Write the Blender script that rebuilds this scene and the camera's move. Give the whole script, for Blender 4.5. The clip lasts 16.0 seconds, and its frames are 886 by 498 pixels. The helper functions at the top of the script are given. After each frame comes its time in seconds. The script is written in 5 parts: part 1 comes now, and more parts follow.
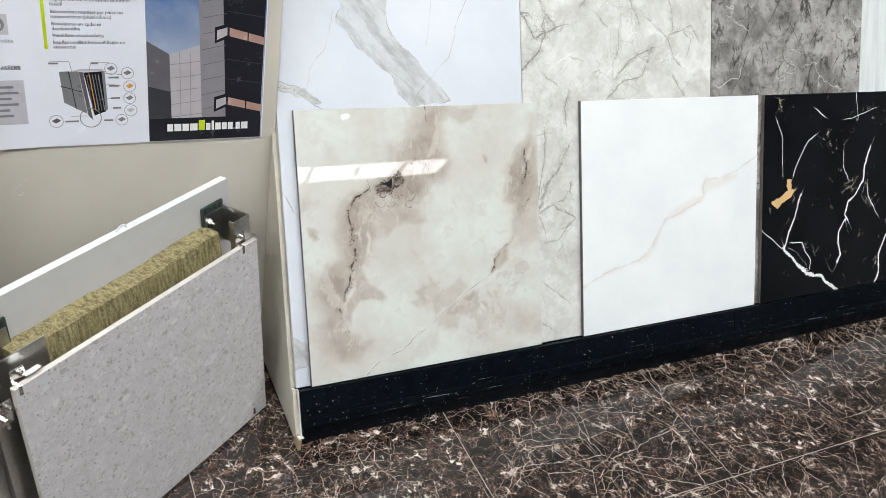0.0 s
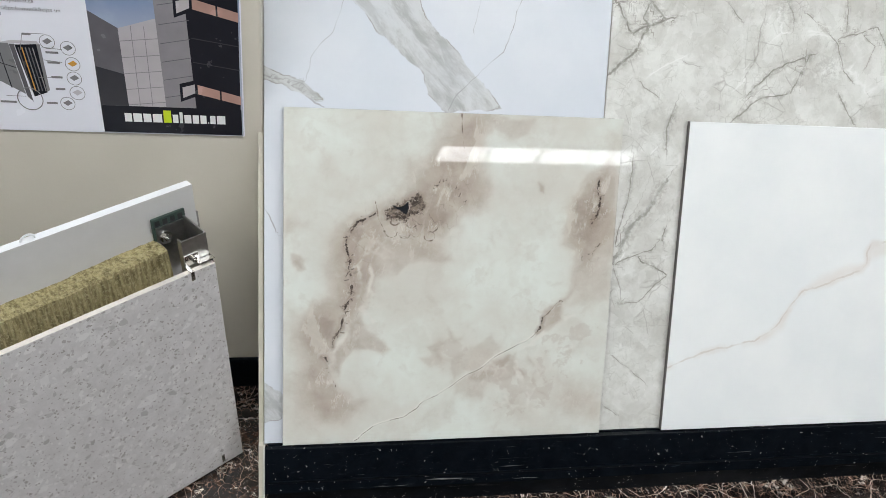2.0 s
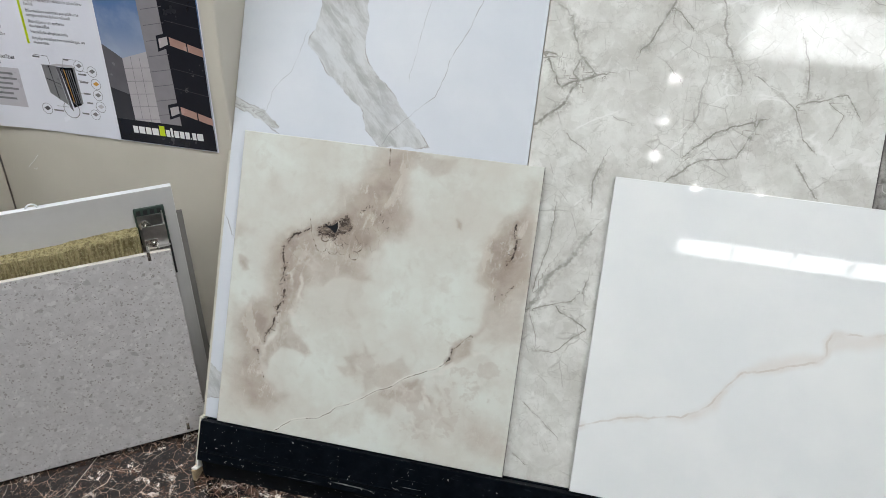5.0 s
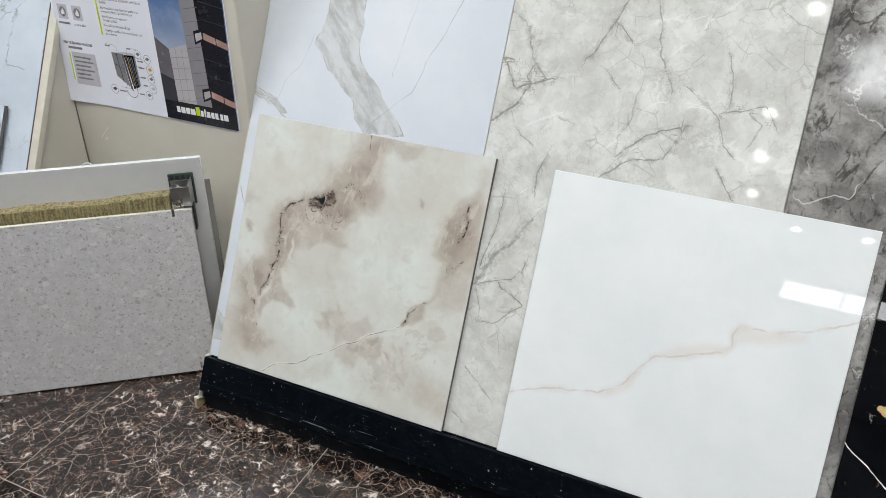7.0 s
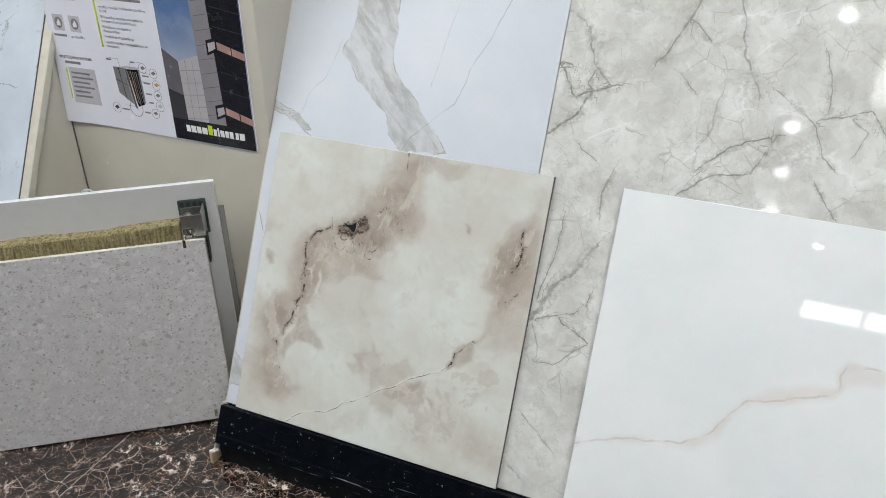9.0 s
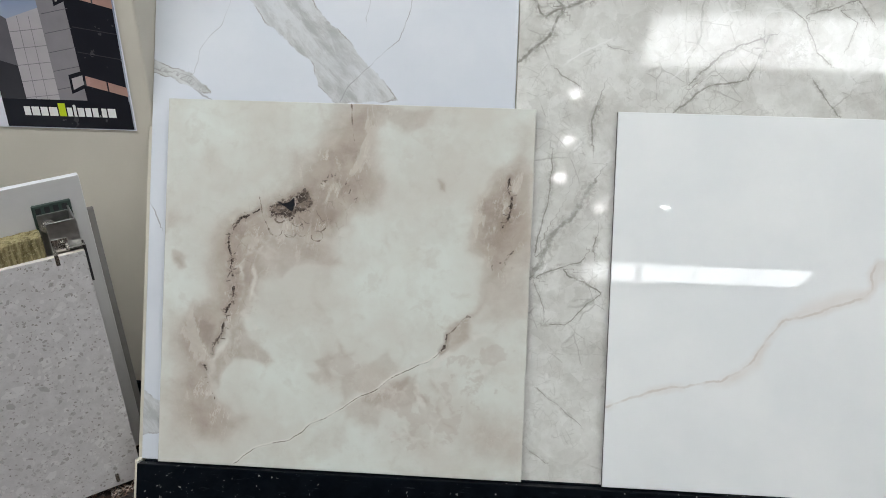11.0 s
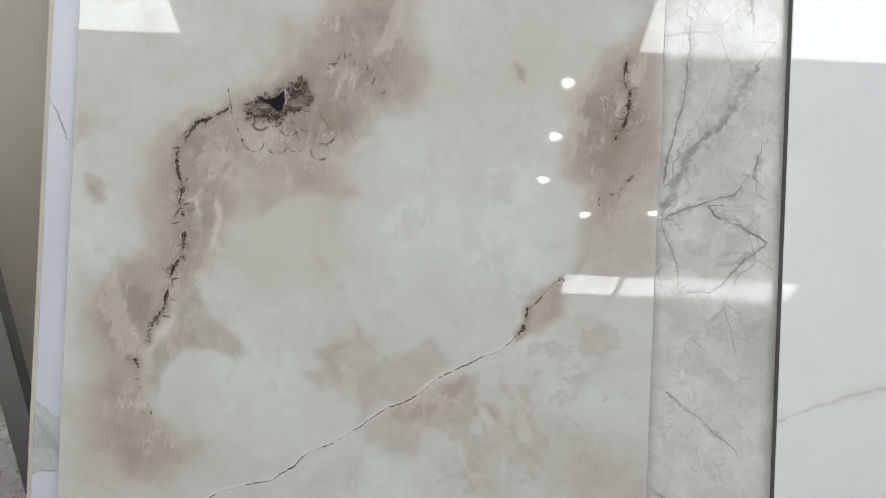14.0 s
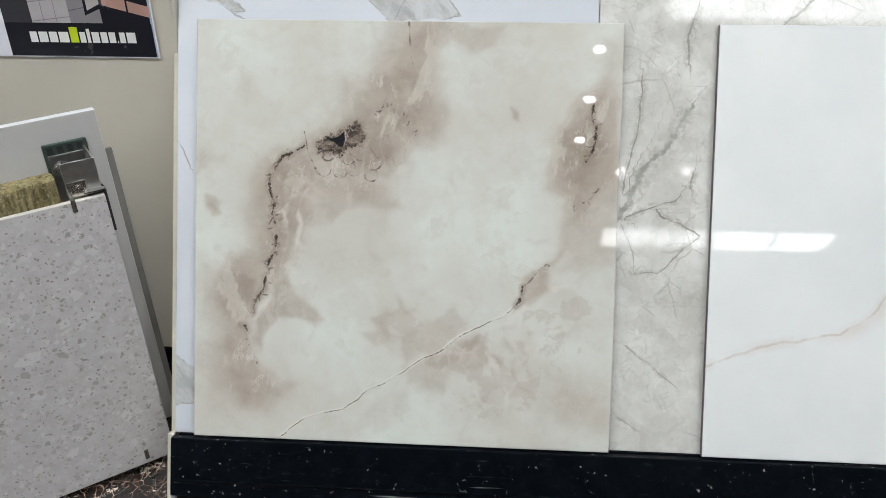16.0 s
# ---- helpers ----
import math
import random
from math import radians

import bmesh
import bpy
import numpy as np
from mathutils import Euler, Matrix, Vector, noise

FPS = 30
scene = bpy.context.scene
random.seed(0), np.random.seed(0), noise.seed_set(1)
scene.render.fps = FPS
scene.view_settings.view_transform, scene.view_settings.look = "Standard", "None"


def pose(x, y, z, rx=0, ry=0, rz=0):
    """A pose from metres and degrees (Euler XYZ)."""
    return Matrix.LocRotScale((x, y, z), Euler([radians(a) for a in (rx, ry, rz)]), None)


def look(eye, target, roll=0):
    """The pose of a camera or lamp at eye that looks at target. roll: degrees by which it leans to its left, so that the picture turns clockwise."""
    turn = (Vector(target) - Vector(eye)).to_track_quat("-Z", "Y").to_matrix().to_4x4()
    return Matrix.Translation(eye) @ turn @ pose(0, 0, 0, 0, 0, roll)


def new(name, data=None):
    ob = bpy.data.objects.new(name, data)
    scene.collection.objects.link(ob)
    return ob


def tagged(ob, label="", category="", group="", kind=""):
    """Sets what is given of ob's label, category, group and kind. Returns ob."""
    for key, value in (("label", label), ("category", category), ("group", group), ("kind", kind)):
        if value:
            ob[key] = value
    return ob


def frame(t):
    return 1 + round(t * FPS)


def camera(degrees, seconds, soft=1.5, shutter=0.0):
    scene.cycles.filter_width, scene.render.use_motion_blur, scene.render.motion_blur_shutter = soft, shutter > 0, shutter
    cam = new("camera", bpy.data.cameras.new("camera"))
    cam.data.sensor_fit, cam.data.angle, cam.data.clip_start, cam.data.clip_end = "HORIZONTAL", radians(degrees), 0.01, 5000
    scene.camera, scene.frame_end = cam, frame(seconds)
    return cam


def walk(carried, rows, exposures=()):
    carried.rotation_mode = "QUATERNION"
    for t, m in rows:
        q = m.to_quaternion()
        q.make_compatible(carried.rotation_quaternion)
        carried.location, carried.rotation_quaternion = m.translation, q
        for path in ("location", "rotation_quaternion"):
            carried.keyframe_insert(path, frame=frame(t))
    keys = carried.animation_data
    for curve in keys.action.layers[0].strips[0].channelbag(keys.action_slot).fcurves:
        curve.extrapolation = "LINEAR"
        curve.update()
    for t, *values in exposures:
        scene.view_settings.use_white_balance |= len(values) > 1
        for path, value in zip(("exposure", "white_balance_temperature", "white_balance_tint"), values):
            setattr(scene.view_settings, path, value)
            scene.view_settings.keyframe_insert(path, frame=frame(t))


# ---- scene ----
import functools

cam = camera(57.3, 16.0, soft=0.7)
PATH = [
    (0, (-0.014, 0.298, 1.392), (0.854, 1.736, 0.306), 11.4),
    (0.5, (0.102, 0.341, 1.389), (0.851, 1.826, 0.278), 11.7),
    (1, (0.254, 0.383, 1.374), (0.818, 1.922, 0.228), 10.5),
    (1.5, (0.356, 0.449, 1.349), (0.816, 2.002, 0.175), 8.8),
    (2, (0.477, 0.579, 1.32), (0.854, 2.126, 0.11), 8.6),
    (2.5, (0.573, 0.659, 1.317), (0.819, 2.199, 0.064), 7.5),
    (3, (0.685, 0.724, 1.307), (0.789, 2.26, 0.03), 7.4),
    (3.5, (0.845, 0.735, 1.325), (0.779, 2.306, 0.09), 7.7),
    (4, (0.961, 0.656, 1.334), (0.73, 2.26, 0.162), 5.8),
    (4.5, (1.073, 0.56, 1.366), (0.757, 2.151, 0.195), 3.2),
    (4.7, (1.12, 0.497, 1.342), (0.788, 2.119, 0.22), 2.1),
    (6.8, (1.593, 0.361, 1.352), (0.886, 1.935, 0.341), 0.4),
    (7, (1.62, 0.341, 1.365), (0.901, 1.903, 0.344), 0.2),
    (7.5, (1.67, 0.321, 1.385), (0.91, 1.86, 0.359), -0.0),
    (8, (1.635, 0.344, 1.368), (0.869, 1.883, 0.345), 0.1),
    (8.5, (1.543, 0.405, 1.323), (0.778, 1.947, 0.303), -0.3),
    (9, (1.445, 0.47, 1.275), (0.726, 2.061, 0.3), -0.6),
    (9.2, (1.406, 0.497, 1.256), (0.719, 2.107, 0.289), -0.9),
    (11.5, (0.935, 0.585, 1.012), (0.876, 2.346, 0.065), 0.8),
    (12, (0.9, 0.664, 0.943), (0.834, 2.422, -0.01), 1.0),
    (12.5, (0.885, 0.763, 0.889), (0.816, 2.51, -0.082), 1.1),
    (13, (0.867, 0.843, 0.801), (0.829, 2.621, -0.114), 2.0),
    (13.5, (0.859, 0.905, 0.752), (0.842, 2.699, -0.131), 2.3),
    (14, (0.856, 0.921, 0.754), (0.848, 2.711, -0.139), 2.3),
    (14.5, (0.864, 0.849, 0.791), (0.834, 2.644, -0.09), 1.4),
    (15, (0.877, 0.778, 0.849), (0.799, 2.563, -0.052), 0.0),
    (15.5, (0.889, 0.717, 0.894), (0.764, 2.478, -0.045), -0.6),
    (16, (0.897, 0.668, 0.954), (0.776, 2.394, -0.05), -0.4),
]
EXPOSURES = [(0.0, 0.3), (1.5, 0.15), (2.5, 0.05), (3.5, -0.06), (4.2, -0.11), (7.0, 0.04), (9.0, -0.05), (11.5, -0.18), (12.0, -0.14), (13.0, -0.2), (14.0, -0.28), (14.5, -0.26), (16.0, 0.0)]
walk(cam, [(t, look(eye, target, roll)) for t, eye, target, roll in PATH], EXPOSURES)

# ---- world and light ----
world = bpy.data.worlds.new("world")
scene.world = world
world.use_nodes = True
world.node_tree.nodes["Background"].inputs[0].default_value = (0.75, 0.85, 1.0, 1)
world.node_tree.nodes["Background"].inputs[1].default_value = 0.3
PANEL_POWER, SPOT_POWER = 11.0, 45.0


# ---- material helpers ----
class Nodes:
    """A node material in the making."""

    def __init__(self, name, rough=0.5, metal=0.0, spec=0.5):
        self.m = bpy.data.materials.new(name)
        self.m.use_nodes = True
        self.t = self.m.node_tree
        self.b = self.t.nodes["Principled BSDF"]
        self.b.inputs["Roughness"].default_value = rough
        self.b.inputs["Metallic"].default_value = metal
        self.b.inputs["Specular IOR Level"].default_value = spec
        self.at = self.t.nodes.new("ShaderNodeTexCoord").outputs["Object"]

    def put(self, a, socket):
        if isinstance(a, (int, float)):
            socket.default_value = a
        elif isinstance(a, tuple):
            socket.default_value = (*a, 1) if len(a) == 3 and socket.type == "RGBA" else a
        else:
            self.t.links.new(a, socket)

    def math(self, op, a, b=0.0, clamp=False):
        n = self.t.nodes.new("ShaderNodeMath")
        n.operation, n.use_clamp = op, clamp
        self.put(a, n.inputs[0]), self.put(b, n.inputs[1])
        return n.outputs[0]

    def vec(self, op, a, b):
        n = self.t.nodes.new("ShaderNodeVectorMath")
        n.operation = op
        self.put(a, n.inputs[0])
        self.put(b, n.inputs[3] if op == "SCALE" else n.inputs[1])
        return n.outputs[0]

    def noise(self, scale, detail=4, rough=0.55, at=None, distort=0.0, colour=False):
        n = self.t.nodes.new("ShaderNodeTexNoise")
        self.put(at or self.at, n.inputs["Vector"])
        n.inputs["Scale"].default_value, n.inputs["Detail"].default_value = scale, detail
        n.inputs["Roughness"].default_value, n.inputs["Distortion"].default_value = rough, distort
        return n.outputs["Color" if colour else "Fac"]

    def warp(self, amount, scale, at=None, detail=4):
        """The place, shaken by noise."""
        off = self.vec("SUBTRACT", self.noise(scale, detail, 0.6, at, colour=True), (0.5, 0.5, 0.5))
        return self.vec("ADD", at or self.at, self.vec("SCALE", off, amount))

    def cells(self, scale, feature="F1", at=None, out="Distance", chaos=1.0):
        n = self.t.nodes.new("ShaderNodeTexVoronoi")
        n.feature = feature
        self.put(at or self.at, n.inputs["Vector"])
        n.inputs["Scale"].default_value, n.inputs["Randomness"].default_value = scale, chaos
        return n.outputs[out]

    def fit(self, a, lo, hi, to_lo=0.0, to_hi=1.0):
        n = self.t.nodes.new("ShaderNodeMapRange")
        n.interpolation_type = "SMOOTHSTEP"
        self.put(a, n.inputs[0])
        for k, v in enumerate((lo, hi, to_lo, to_hi)):
            n.inputs[k + 1].default_value = v
        return n.outputs[0]

    def mix(self, f, a, b):
        n = self.t.nodes.new("ShaderNodeMix")
        n.data_type = "RGBA"
        self.put(f, n.inputs[0]), self.put(a, n.inputs[6]), self.put(b, n.inputs[7])
        return n.outputs[2]

    def attr(self, name):
        n = self.t.nodes.new("ShaderNodeAttribute")
        n.attribute_name = name
        return n.outputs["Fac"]

    def random(self):
        return self.t.nodes.new("ShaderNodeObjectInfo").outputs["Random"]

    def shifted(self, amount):
        """The place, moved by each object's random number."""
        n = self.t.nodes.new("ShaderNodeCombineXYZ")
        r = self.math("MULTIPLY", self.random(), amount)
        for k in range(3):
            self.put(r, n.inputs[k])
        return self.vec("ADD", self.at, n.outputs[0])

    def done(self, colour=None, rough=None, bump=None, height=0.001, strength=0.5):
        if colour is not None:
            self.put(colour, self.b.inputs["Base Color"])
        if rough is not None:
            self.put(rough, self.b.inputs["Roughness"])
        if bump is not None:
            n = self.t.nodes.new("ShaderNodeBump")
            n.inputs["Strength"].default_value, n.inputs["Distance"].default_value = strength, height
            self.put(bump, n.inputs["Height"])
            self.put(n.outputs[0], self.b.inputs["Normal"])
        return self.m


def plain(name, colour, rough=0.5, metal=0.0, grain=60.0, vary=0.12, relief=0.0004, spec=0.5):
    """A surface of one colour with grain and soft blotches."""
    g = Nodes(name, rough, metal, spec)
    big, fine = g.noise(grain * 0.08, 3), g.noise(grain, 5)
    v = g.math("ADD", g.math("MULTIPLY", big, 0.6), g.math("MULTIPLY", fine, 0.4))
    dark, light = tuple(c * (1 - vary) for c in colour), tuple(min(1, c * (1 + vary)) for c in colour)
    return g.done(g.mix(g.fit(v, 0.3, 0.7), dark, light), g.fit(fine, 0.2, 0.8, rough * 0.85, min(1, rough * 1.15)), fine, relief)


def glow(name, colour, power):
    m = bpy.data.materials.new(name)
    m.use_nodes = True
    b = m.node_tree.nodes["Principled BSDF"]
    b.inputs["Base Color"].default_value = (0.8, 0.8, 0.8, 1)
    b.inputs["Emission Color"].default_value, b.inputs["Emission Strength"].default_value = (*colour, 1), power
    return m


def stone_line(g, width=1.0, shake=0.8, scale=90.0):
    """The veins drawn into the mesh's fields, roughened by fine noise."""
    d = g.math("ADD", g.attr("side"), g.math("MULTIPLY", g.math("SUBTRACT", g.noise(scale, 5, 0.65), 0.5), 2.4 * shake))
    d = g.math("ADD", d, g.math("MULTIPLY", g.math("SUBTRACT", g.noise(scale * 0.35, 3, 0.6), 0.5), 2.6 * shake))
    return g.math("MULTIPLY", g.fit(g.math("ABSOLUTE", d), 0.25 * width, width, 1.0, 0.0), g.attr("vein"))


def onyx_material():
    g = Nodes("polished_onyx", 0.012)
    half = lambda n: g.math("SUBTRACT", n, 0.5)
    times = lambda *a: functools.reduce(lambda x, y: g.math("MULTIPLY", x, y), a)
    plus = lambda *a: functools.reduce(lambda x, y: g.math("ADD", x, y), a)
    soft = g.warp(0.10, 5)
    stain, web = g.attr("stain"), g.attr("web")
    base = g.mix(g.fit(g.noise(5, 5, 0.55, soft), 0.36, 0.64), (0.585, 0.572, 0.52), (0.66, 0.69, 0.642))
    # faint clouds with drawn-out, torn edges all over
    cloud = g.noise(8, 8, 0.66, g.warp(0.16, 7, detail=6))
    c = g.mix(g.fit(cloud, 0.48, 0.60, 0.0, 0.3), base, (0.53, 0.51, 0.46))
    c = g.mix(g.fit(g.noise(21, 7, 0.66, g.warp(0.07, 15, detail=6)), 0.53, 0.66, 0.0, 0.35), c, (0.52, 0.49, 0.44))
    # smoky brown plumes in torn layers, one over the other
    torn = times(half(g.noise(12, 9, 0.68, g.warp(0.10, 10, detail=7))), 1.15)
    plume = plus(stain, torn)
    brown = g.mix(g.fit(g.noise(18, 7, 0.66, g.warp(0.08, 14)), 0.32, 0.68), (0.385, 0.325, 0.272), (0.50, 0.44, 0.383))
    c = g.mix(g.fit(plume, -0.05, 1.0, 0.0, 0.85), c, brown)
    for lo, much, at in ((0.26, 0.2, g.warp(0.08, 12, detail=6)), (0.55, 0.34, g.warp(0.06, 17, detail=6))):
        layer = plus(stain, times(half(g.noise(11 + 9 * lo, 8, 0.66, at)), 1.0))
        c = g.mix(g.fit(layer, lo, lo + 0.24, 0.0, much), c, (0.365, 0.303, 0.255))
    deep = plus(stain, times(half(g.noise(24, 7, 0.66, g.warp(0.06, 20))), 1.0))
    c = g.mix(times(g.fit(deep, 0.78, 1.1), 0.5), c, (0.255, 0.208, 0.172))
    fold = g.fit(g.math("ABSOLUTE", half(g.noise(15, 6, 0.62, g.warp(0.10, 14, along(g, 78, 2.2), 6)))), 0.0, 0.016, 1.0, 0.0)
    c = g.mix(times(fold, g.fit(stain, 0.3, 0.7), g.fit(g.noise(19, 3), 0.46, 0.6, 0.0, 0.6)), c, (0.64, 0.615, 0.56))
    milk = times(g.fit(g.noise(15, 8, 0.66, g.warp(0.08, 14, along(g, 80, 2.4), 6)), 0.55, 0.61), g.fit(stain, 0.3, 0.7))
    c = g.mix(times(milk, 0.5), c, (0.60, 0.575, 0.52))
    # milky threads and crumbs under the healed crack
    crumb = plus(times(web, 0.45), times(half(g.noise(30, 6, 0.62, g.warp(0.04, 24))), 1.3))
    c = g.mix(times(g.fit(crumb, 0.34, 0.42), 0.38), c, (0.45, 0.395, 0.35))
    thread = g.fit(g.cells(15, "DISTANCE_TO_EDGE", g.warp(0.06, 12, detail=3)), 0.0, 0.08, 1.0, 0.0)
    c = g.mix(times(thread, g.fit(g.noise(22, 3), 0.45, 0.62), plus(web, times(stain, 0.1)), 0.6), c, (0.66, 0.65, 0.6))
    # pale streaks
    pale = g.fit(plus(g.attr("streak"), times(half(g.noise(60, 6, 0.7)), 9.0), times(half(g.noise(22, 5, 0.65)), 16.0)), 0.0, 6.0, 1.0, 0.0)
    c = g.mix(times(pale, g.fit(g.noise(25, 3), 0.38, 0.6, 0.1, 0.75)), c, (0.67, 0.655, 0.605))
    # scaly, bubbled skin below the hollow and beside the crack
    skin = g.attr("skin")
    bubble = g.cells(52, "SMOOTH_F1", g.warp(0.02, 40))
    c = g.mix(times(g.fit(bubble, 0.30, 0.62), skin, 0.5), c, (0.29, 0.235, 0.195))
    c = g.mix(times(g.fit(bubble, 0.05, 0.25, 1.0, 0.0), skin, g.fit(g.noise(30, 3), 0.45, 0.6, 0.0, 0.5)), c, (0.60, 0.555, 0.50))
    torn_line = g.fit(g.cells(34, "DISTANCE_TO_EDGE", g.warp(0.02, 40, detail=5)), 0.0, 0.035, 1.0, 0.0)
    c = g.mix(times(torn_line, skin, g.fit(g.noise(40, 4, 0.65), 0.46, 0.6, 0.0, 0.8)), c, (0.17, 0.135, 0.11))
    # scaly shells below the hollow
    shell = g.fit(plus(g.attr("shell"), times(half(g.noise(140, 4, 0.65)), 1.5), times(half(g.noise(55, 4, 0.65)), 6.0)), 0.3, 1.25, 1.0, 0.0)
    c = g.mix(times(shell, g.fit(g.noise(60, 4, 0.65), 0.40, 0.56, 0.2, 0.9)), c, (0.16, 0.125, 0.103))
    # the healed crack: two pale lips, brown beneath, a fine broken dark seam
    side, lips = g.attr("side"), g.attr("lips")
    wob = plus(side, times(half(g.noise(60, 6, 0.7)), 5.0), times(half(g.noise(18, 4, 0.6)), 4.0))
    c = g.mix(times(g.fit(g.math("ABSOLUTE", plus(wob, -1.6)), 0.3, 2.4, 1.0, 0.0), lips, g.fit(g.noise(30, 4, 0.65), 0.36, 0.56, 0.3, 0.9)), c, (0.69, 0.675, 0.62))
    c = g.mix(times(g.fit(g.math("ABSOLUTE", plus(wob, 1.9)), 0.2, 1.3, 1.0, 0.0), lips, g.fit(g.noise(36, 4, 0.65), 0.44, 0.6, 0.0, 0.75)), c, (0.67, 0.65, 0.6))
    seam = g.fit(g.math("ABSOLUTE", plus(wob, times(half(g.noise(230, 4, 0.7)), 1.4))), 0.2, 0.95, 1.0, 0.0)
    c = g.mix(times(seam, lips, g.fit(g.noise(65, 5, 0.7), 0.43, 0.54, 0.12, 0.95)), c, (0.10, 0.078, 0.065))
    # open cracks: shaded flanks, splinters, dark gaps
    crack = g.attr("crack")
    c = g.mix(times(g.fit(plus(crack, times(half(g.noise(40, 7, 0.7, g.warp(0.02, 40))), 16.0)), 0.0, 9.0, 1.0, 0.0), 0.62), c, (0.265, 0.213, 0.175))
    shard = plus(g.attr("shard"), times(half(g.noise(160, 5, 0.7)), 1.8))
    c = g.mix(times(g.fit(shard, 0.4, 1.4, 1.0, 0.0), g.fit(g.noise(60, 5, 0.7), 0.44, 0.56, 0.05, 0.85)), c, (0.10, 0.078, 0.064))
    gap = plus(crack, times(half(g.noise(85, 7, 0.74, g.warp(0.02, 60))), 15.0), times(half(g.noise(260, 4, 0.7)), 2.0))
    ink = g.mix(g.fit(g.noise(300, 4), 0.42, 0.62), (0.022, 0.018, 0.016), (0.15, 0.118, 0.098))
    c = g.mix(times(g.fit(gap, 0.8, 1.7, 1.0, 0.0), 0.92), c, ink)
    glint = g.fit(g.math("ABSOLUTE", plus(gap, -2.3)), 0.1, 0.6, 1.0, 0.0)
    c = g.mix(times(glint, g.fit(g.noise(75, 3), 0.5, 0.6, 0.0, 0.6)), c, (0.60, 0.55, 0.49))
    # the hollow: brown shale, then a glassy black void with a pale lip
    hollow = plus(g.attr("hollow"), times(half(g.noise(70, 8, 0.78, g.warp(0.03, 45, detail=6))), 46.0), 3.5)
    c = g.mix(times(g.fit(plus(g.attr("hollow"), times(half(g.noise(35, 6, 0.68)), 30.0)), -16.0, 2.0), 0.6), c, (0.25, 0.20, 0.165))
    shale = g.mix(g.fit(g.noise(130, 6, 0.72, g.warp(0.02, 70, along(g, 25, 2.0))), 0.42, 0.6), (0.04, 0.031, 0.027), (0.20, 0.16, 0.132))
    c = g.mix(times(g.fit(hollow, -1.0, 1.2), 0.9), c, shale)
    flake = g.fit(g.cells(120, "DISTANCE_TO_EDGE", g.warp(0.012, 60)), 0.0, 0.07, 1.0, 0.0)
    c = g.mix(times(flake, g.fit(hollow, -4.0, -0.5), g.fit(g.noise(60, 3), 0.48, 0.6, 0.0, 0.7)), c, (0.48, 0.42, 0.365))
    void = plus(g.attr("void"), times(half(g.noise(95, 6, 0.72)), 8.0))
    c = g.mix(times(g.fit(g.math("ABSOLUTE", plus(void, 0.9)), 0.2, 0.9, 1.0, 0.0), g.fit(g.noise(45, 3), 0.46, 0.6, 0.0, 0.75)), c, (0.52, 0.47, 0.42))
    c = g.mix(g.fit(void, -1.2, 1.2, 0.0, 0.96), c, (0.013, 0.015, 0.019))
    return g.done(c, None, g.noise(3, 2), 0.0006, 0.12)


def white_material():
    g = Nodes("polished_white_stone", 0.015)
    c = g.mix(g.fit(g.noise(5, 5), 0.3, 0.7), (0.745, 0.77, 0.775), (0.81, 0.825, 0.82))
    tint = g.math("ADD", g.attr("stain"), g.math("MULTIPLY", g.math("SUBTRACT", g.noise(14, 6, 0.62, g.warp(0.04, 14)), 0.5), 0.5))
    c = g.mix(g.math("MULTIPLY", g.fit(tint, 0.15, 0.9), 0.38), c, (0.66, 0.585, 0.525))
    halo = g.math("MULTIPLY", stone_line(g, 4.0, 1.4, 40), g.fit(g.noise(14, 3), 0.42, 0.64, 0.0, 0.32))
    c = g.mix(halo, c, (0.63, 0.555, 0.495))
    c = g.mix(g.math("MULTIPLY", stone_line(g, 0.9, 0.8, 70), g.fit(g.noise(30, 3), 0.35, 0.62, 0.05, 0.5)), c, (0.50, 0.42, 0.355))
    return g.done(c, None, g.noise(3, 2), 0.0006, 0.12)


def along(g, turn, stretch):
    """The place, turned in the tile's plane and drawn out along one way."""
    n = g.t.nodes.new("ShaderNodeMapping")
    n.vector_type = "TEXTURE"
    g.put(g.at, n.inputs[0])
    n.inputs["Rotation"].default_value[2] = radians(turn)
    n.inputs["Scale"].default_value = (stretch, 1, 1)
    return n.outputs[0]


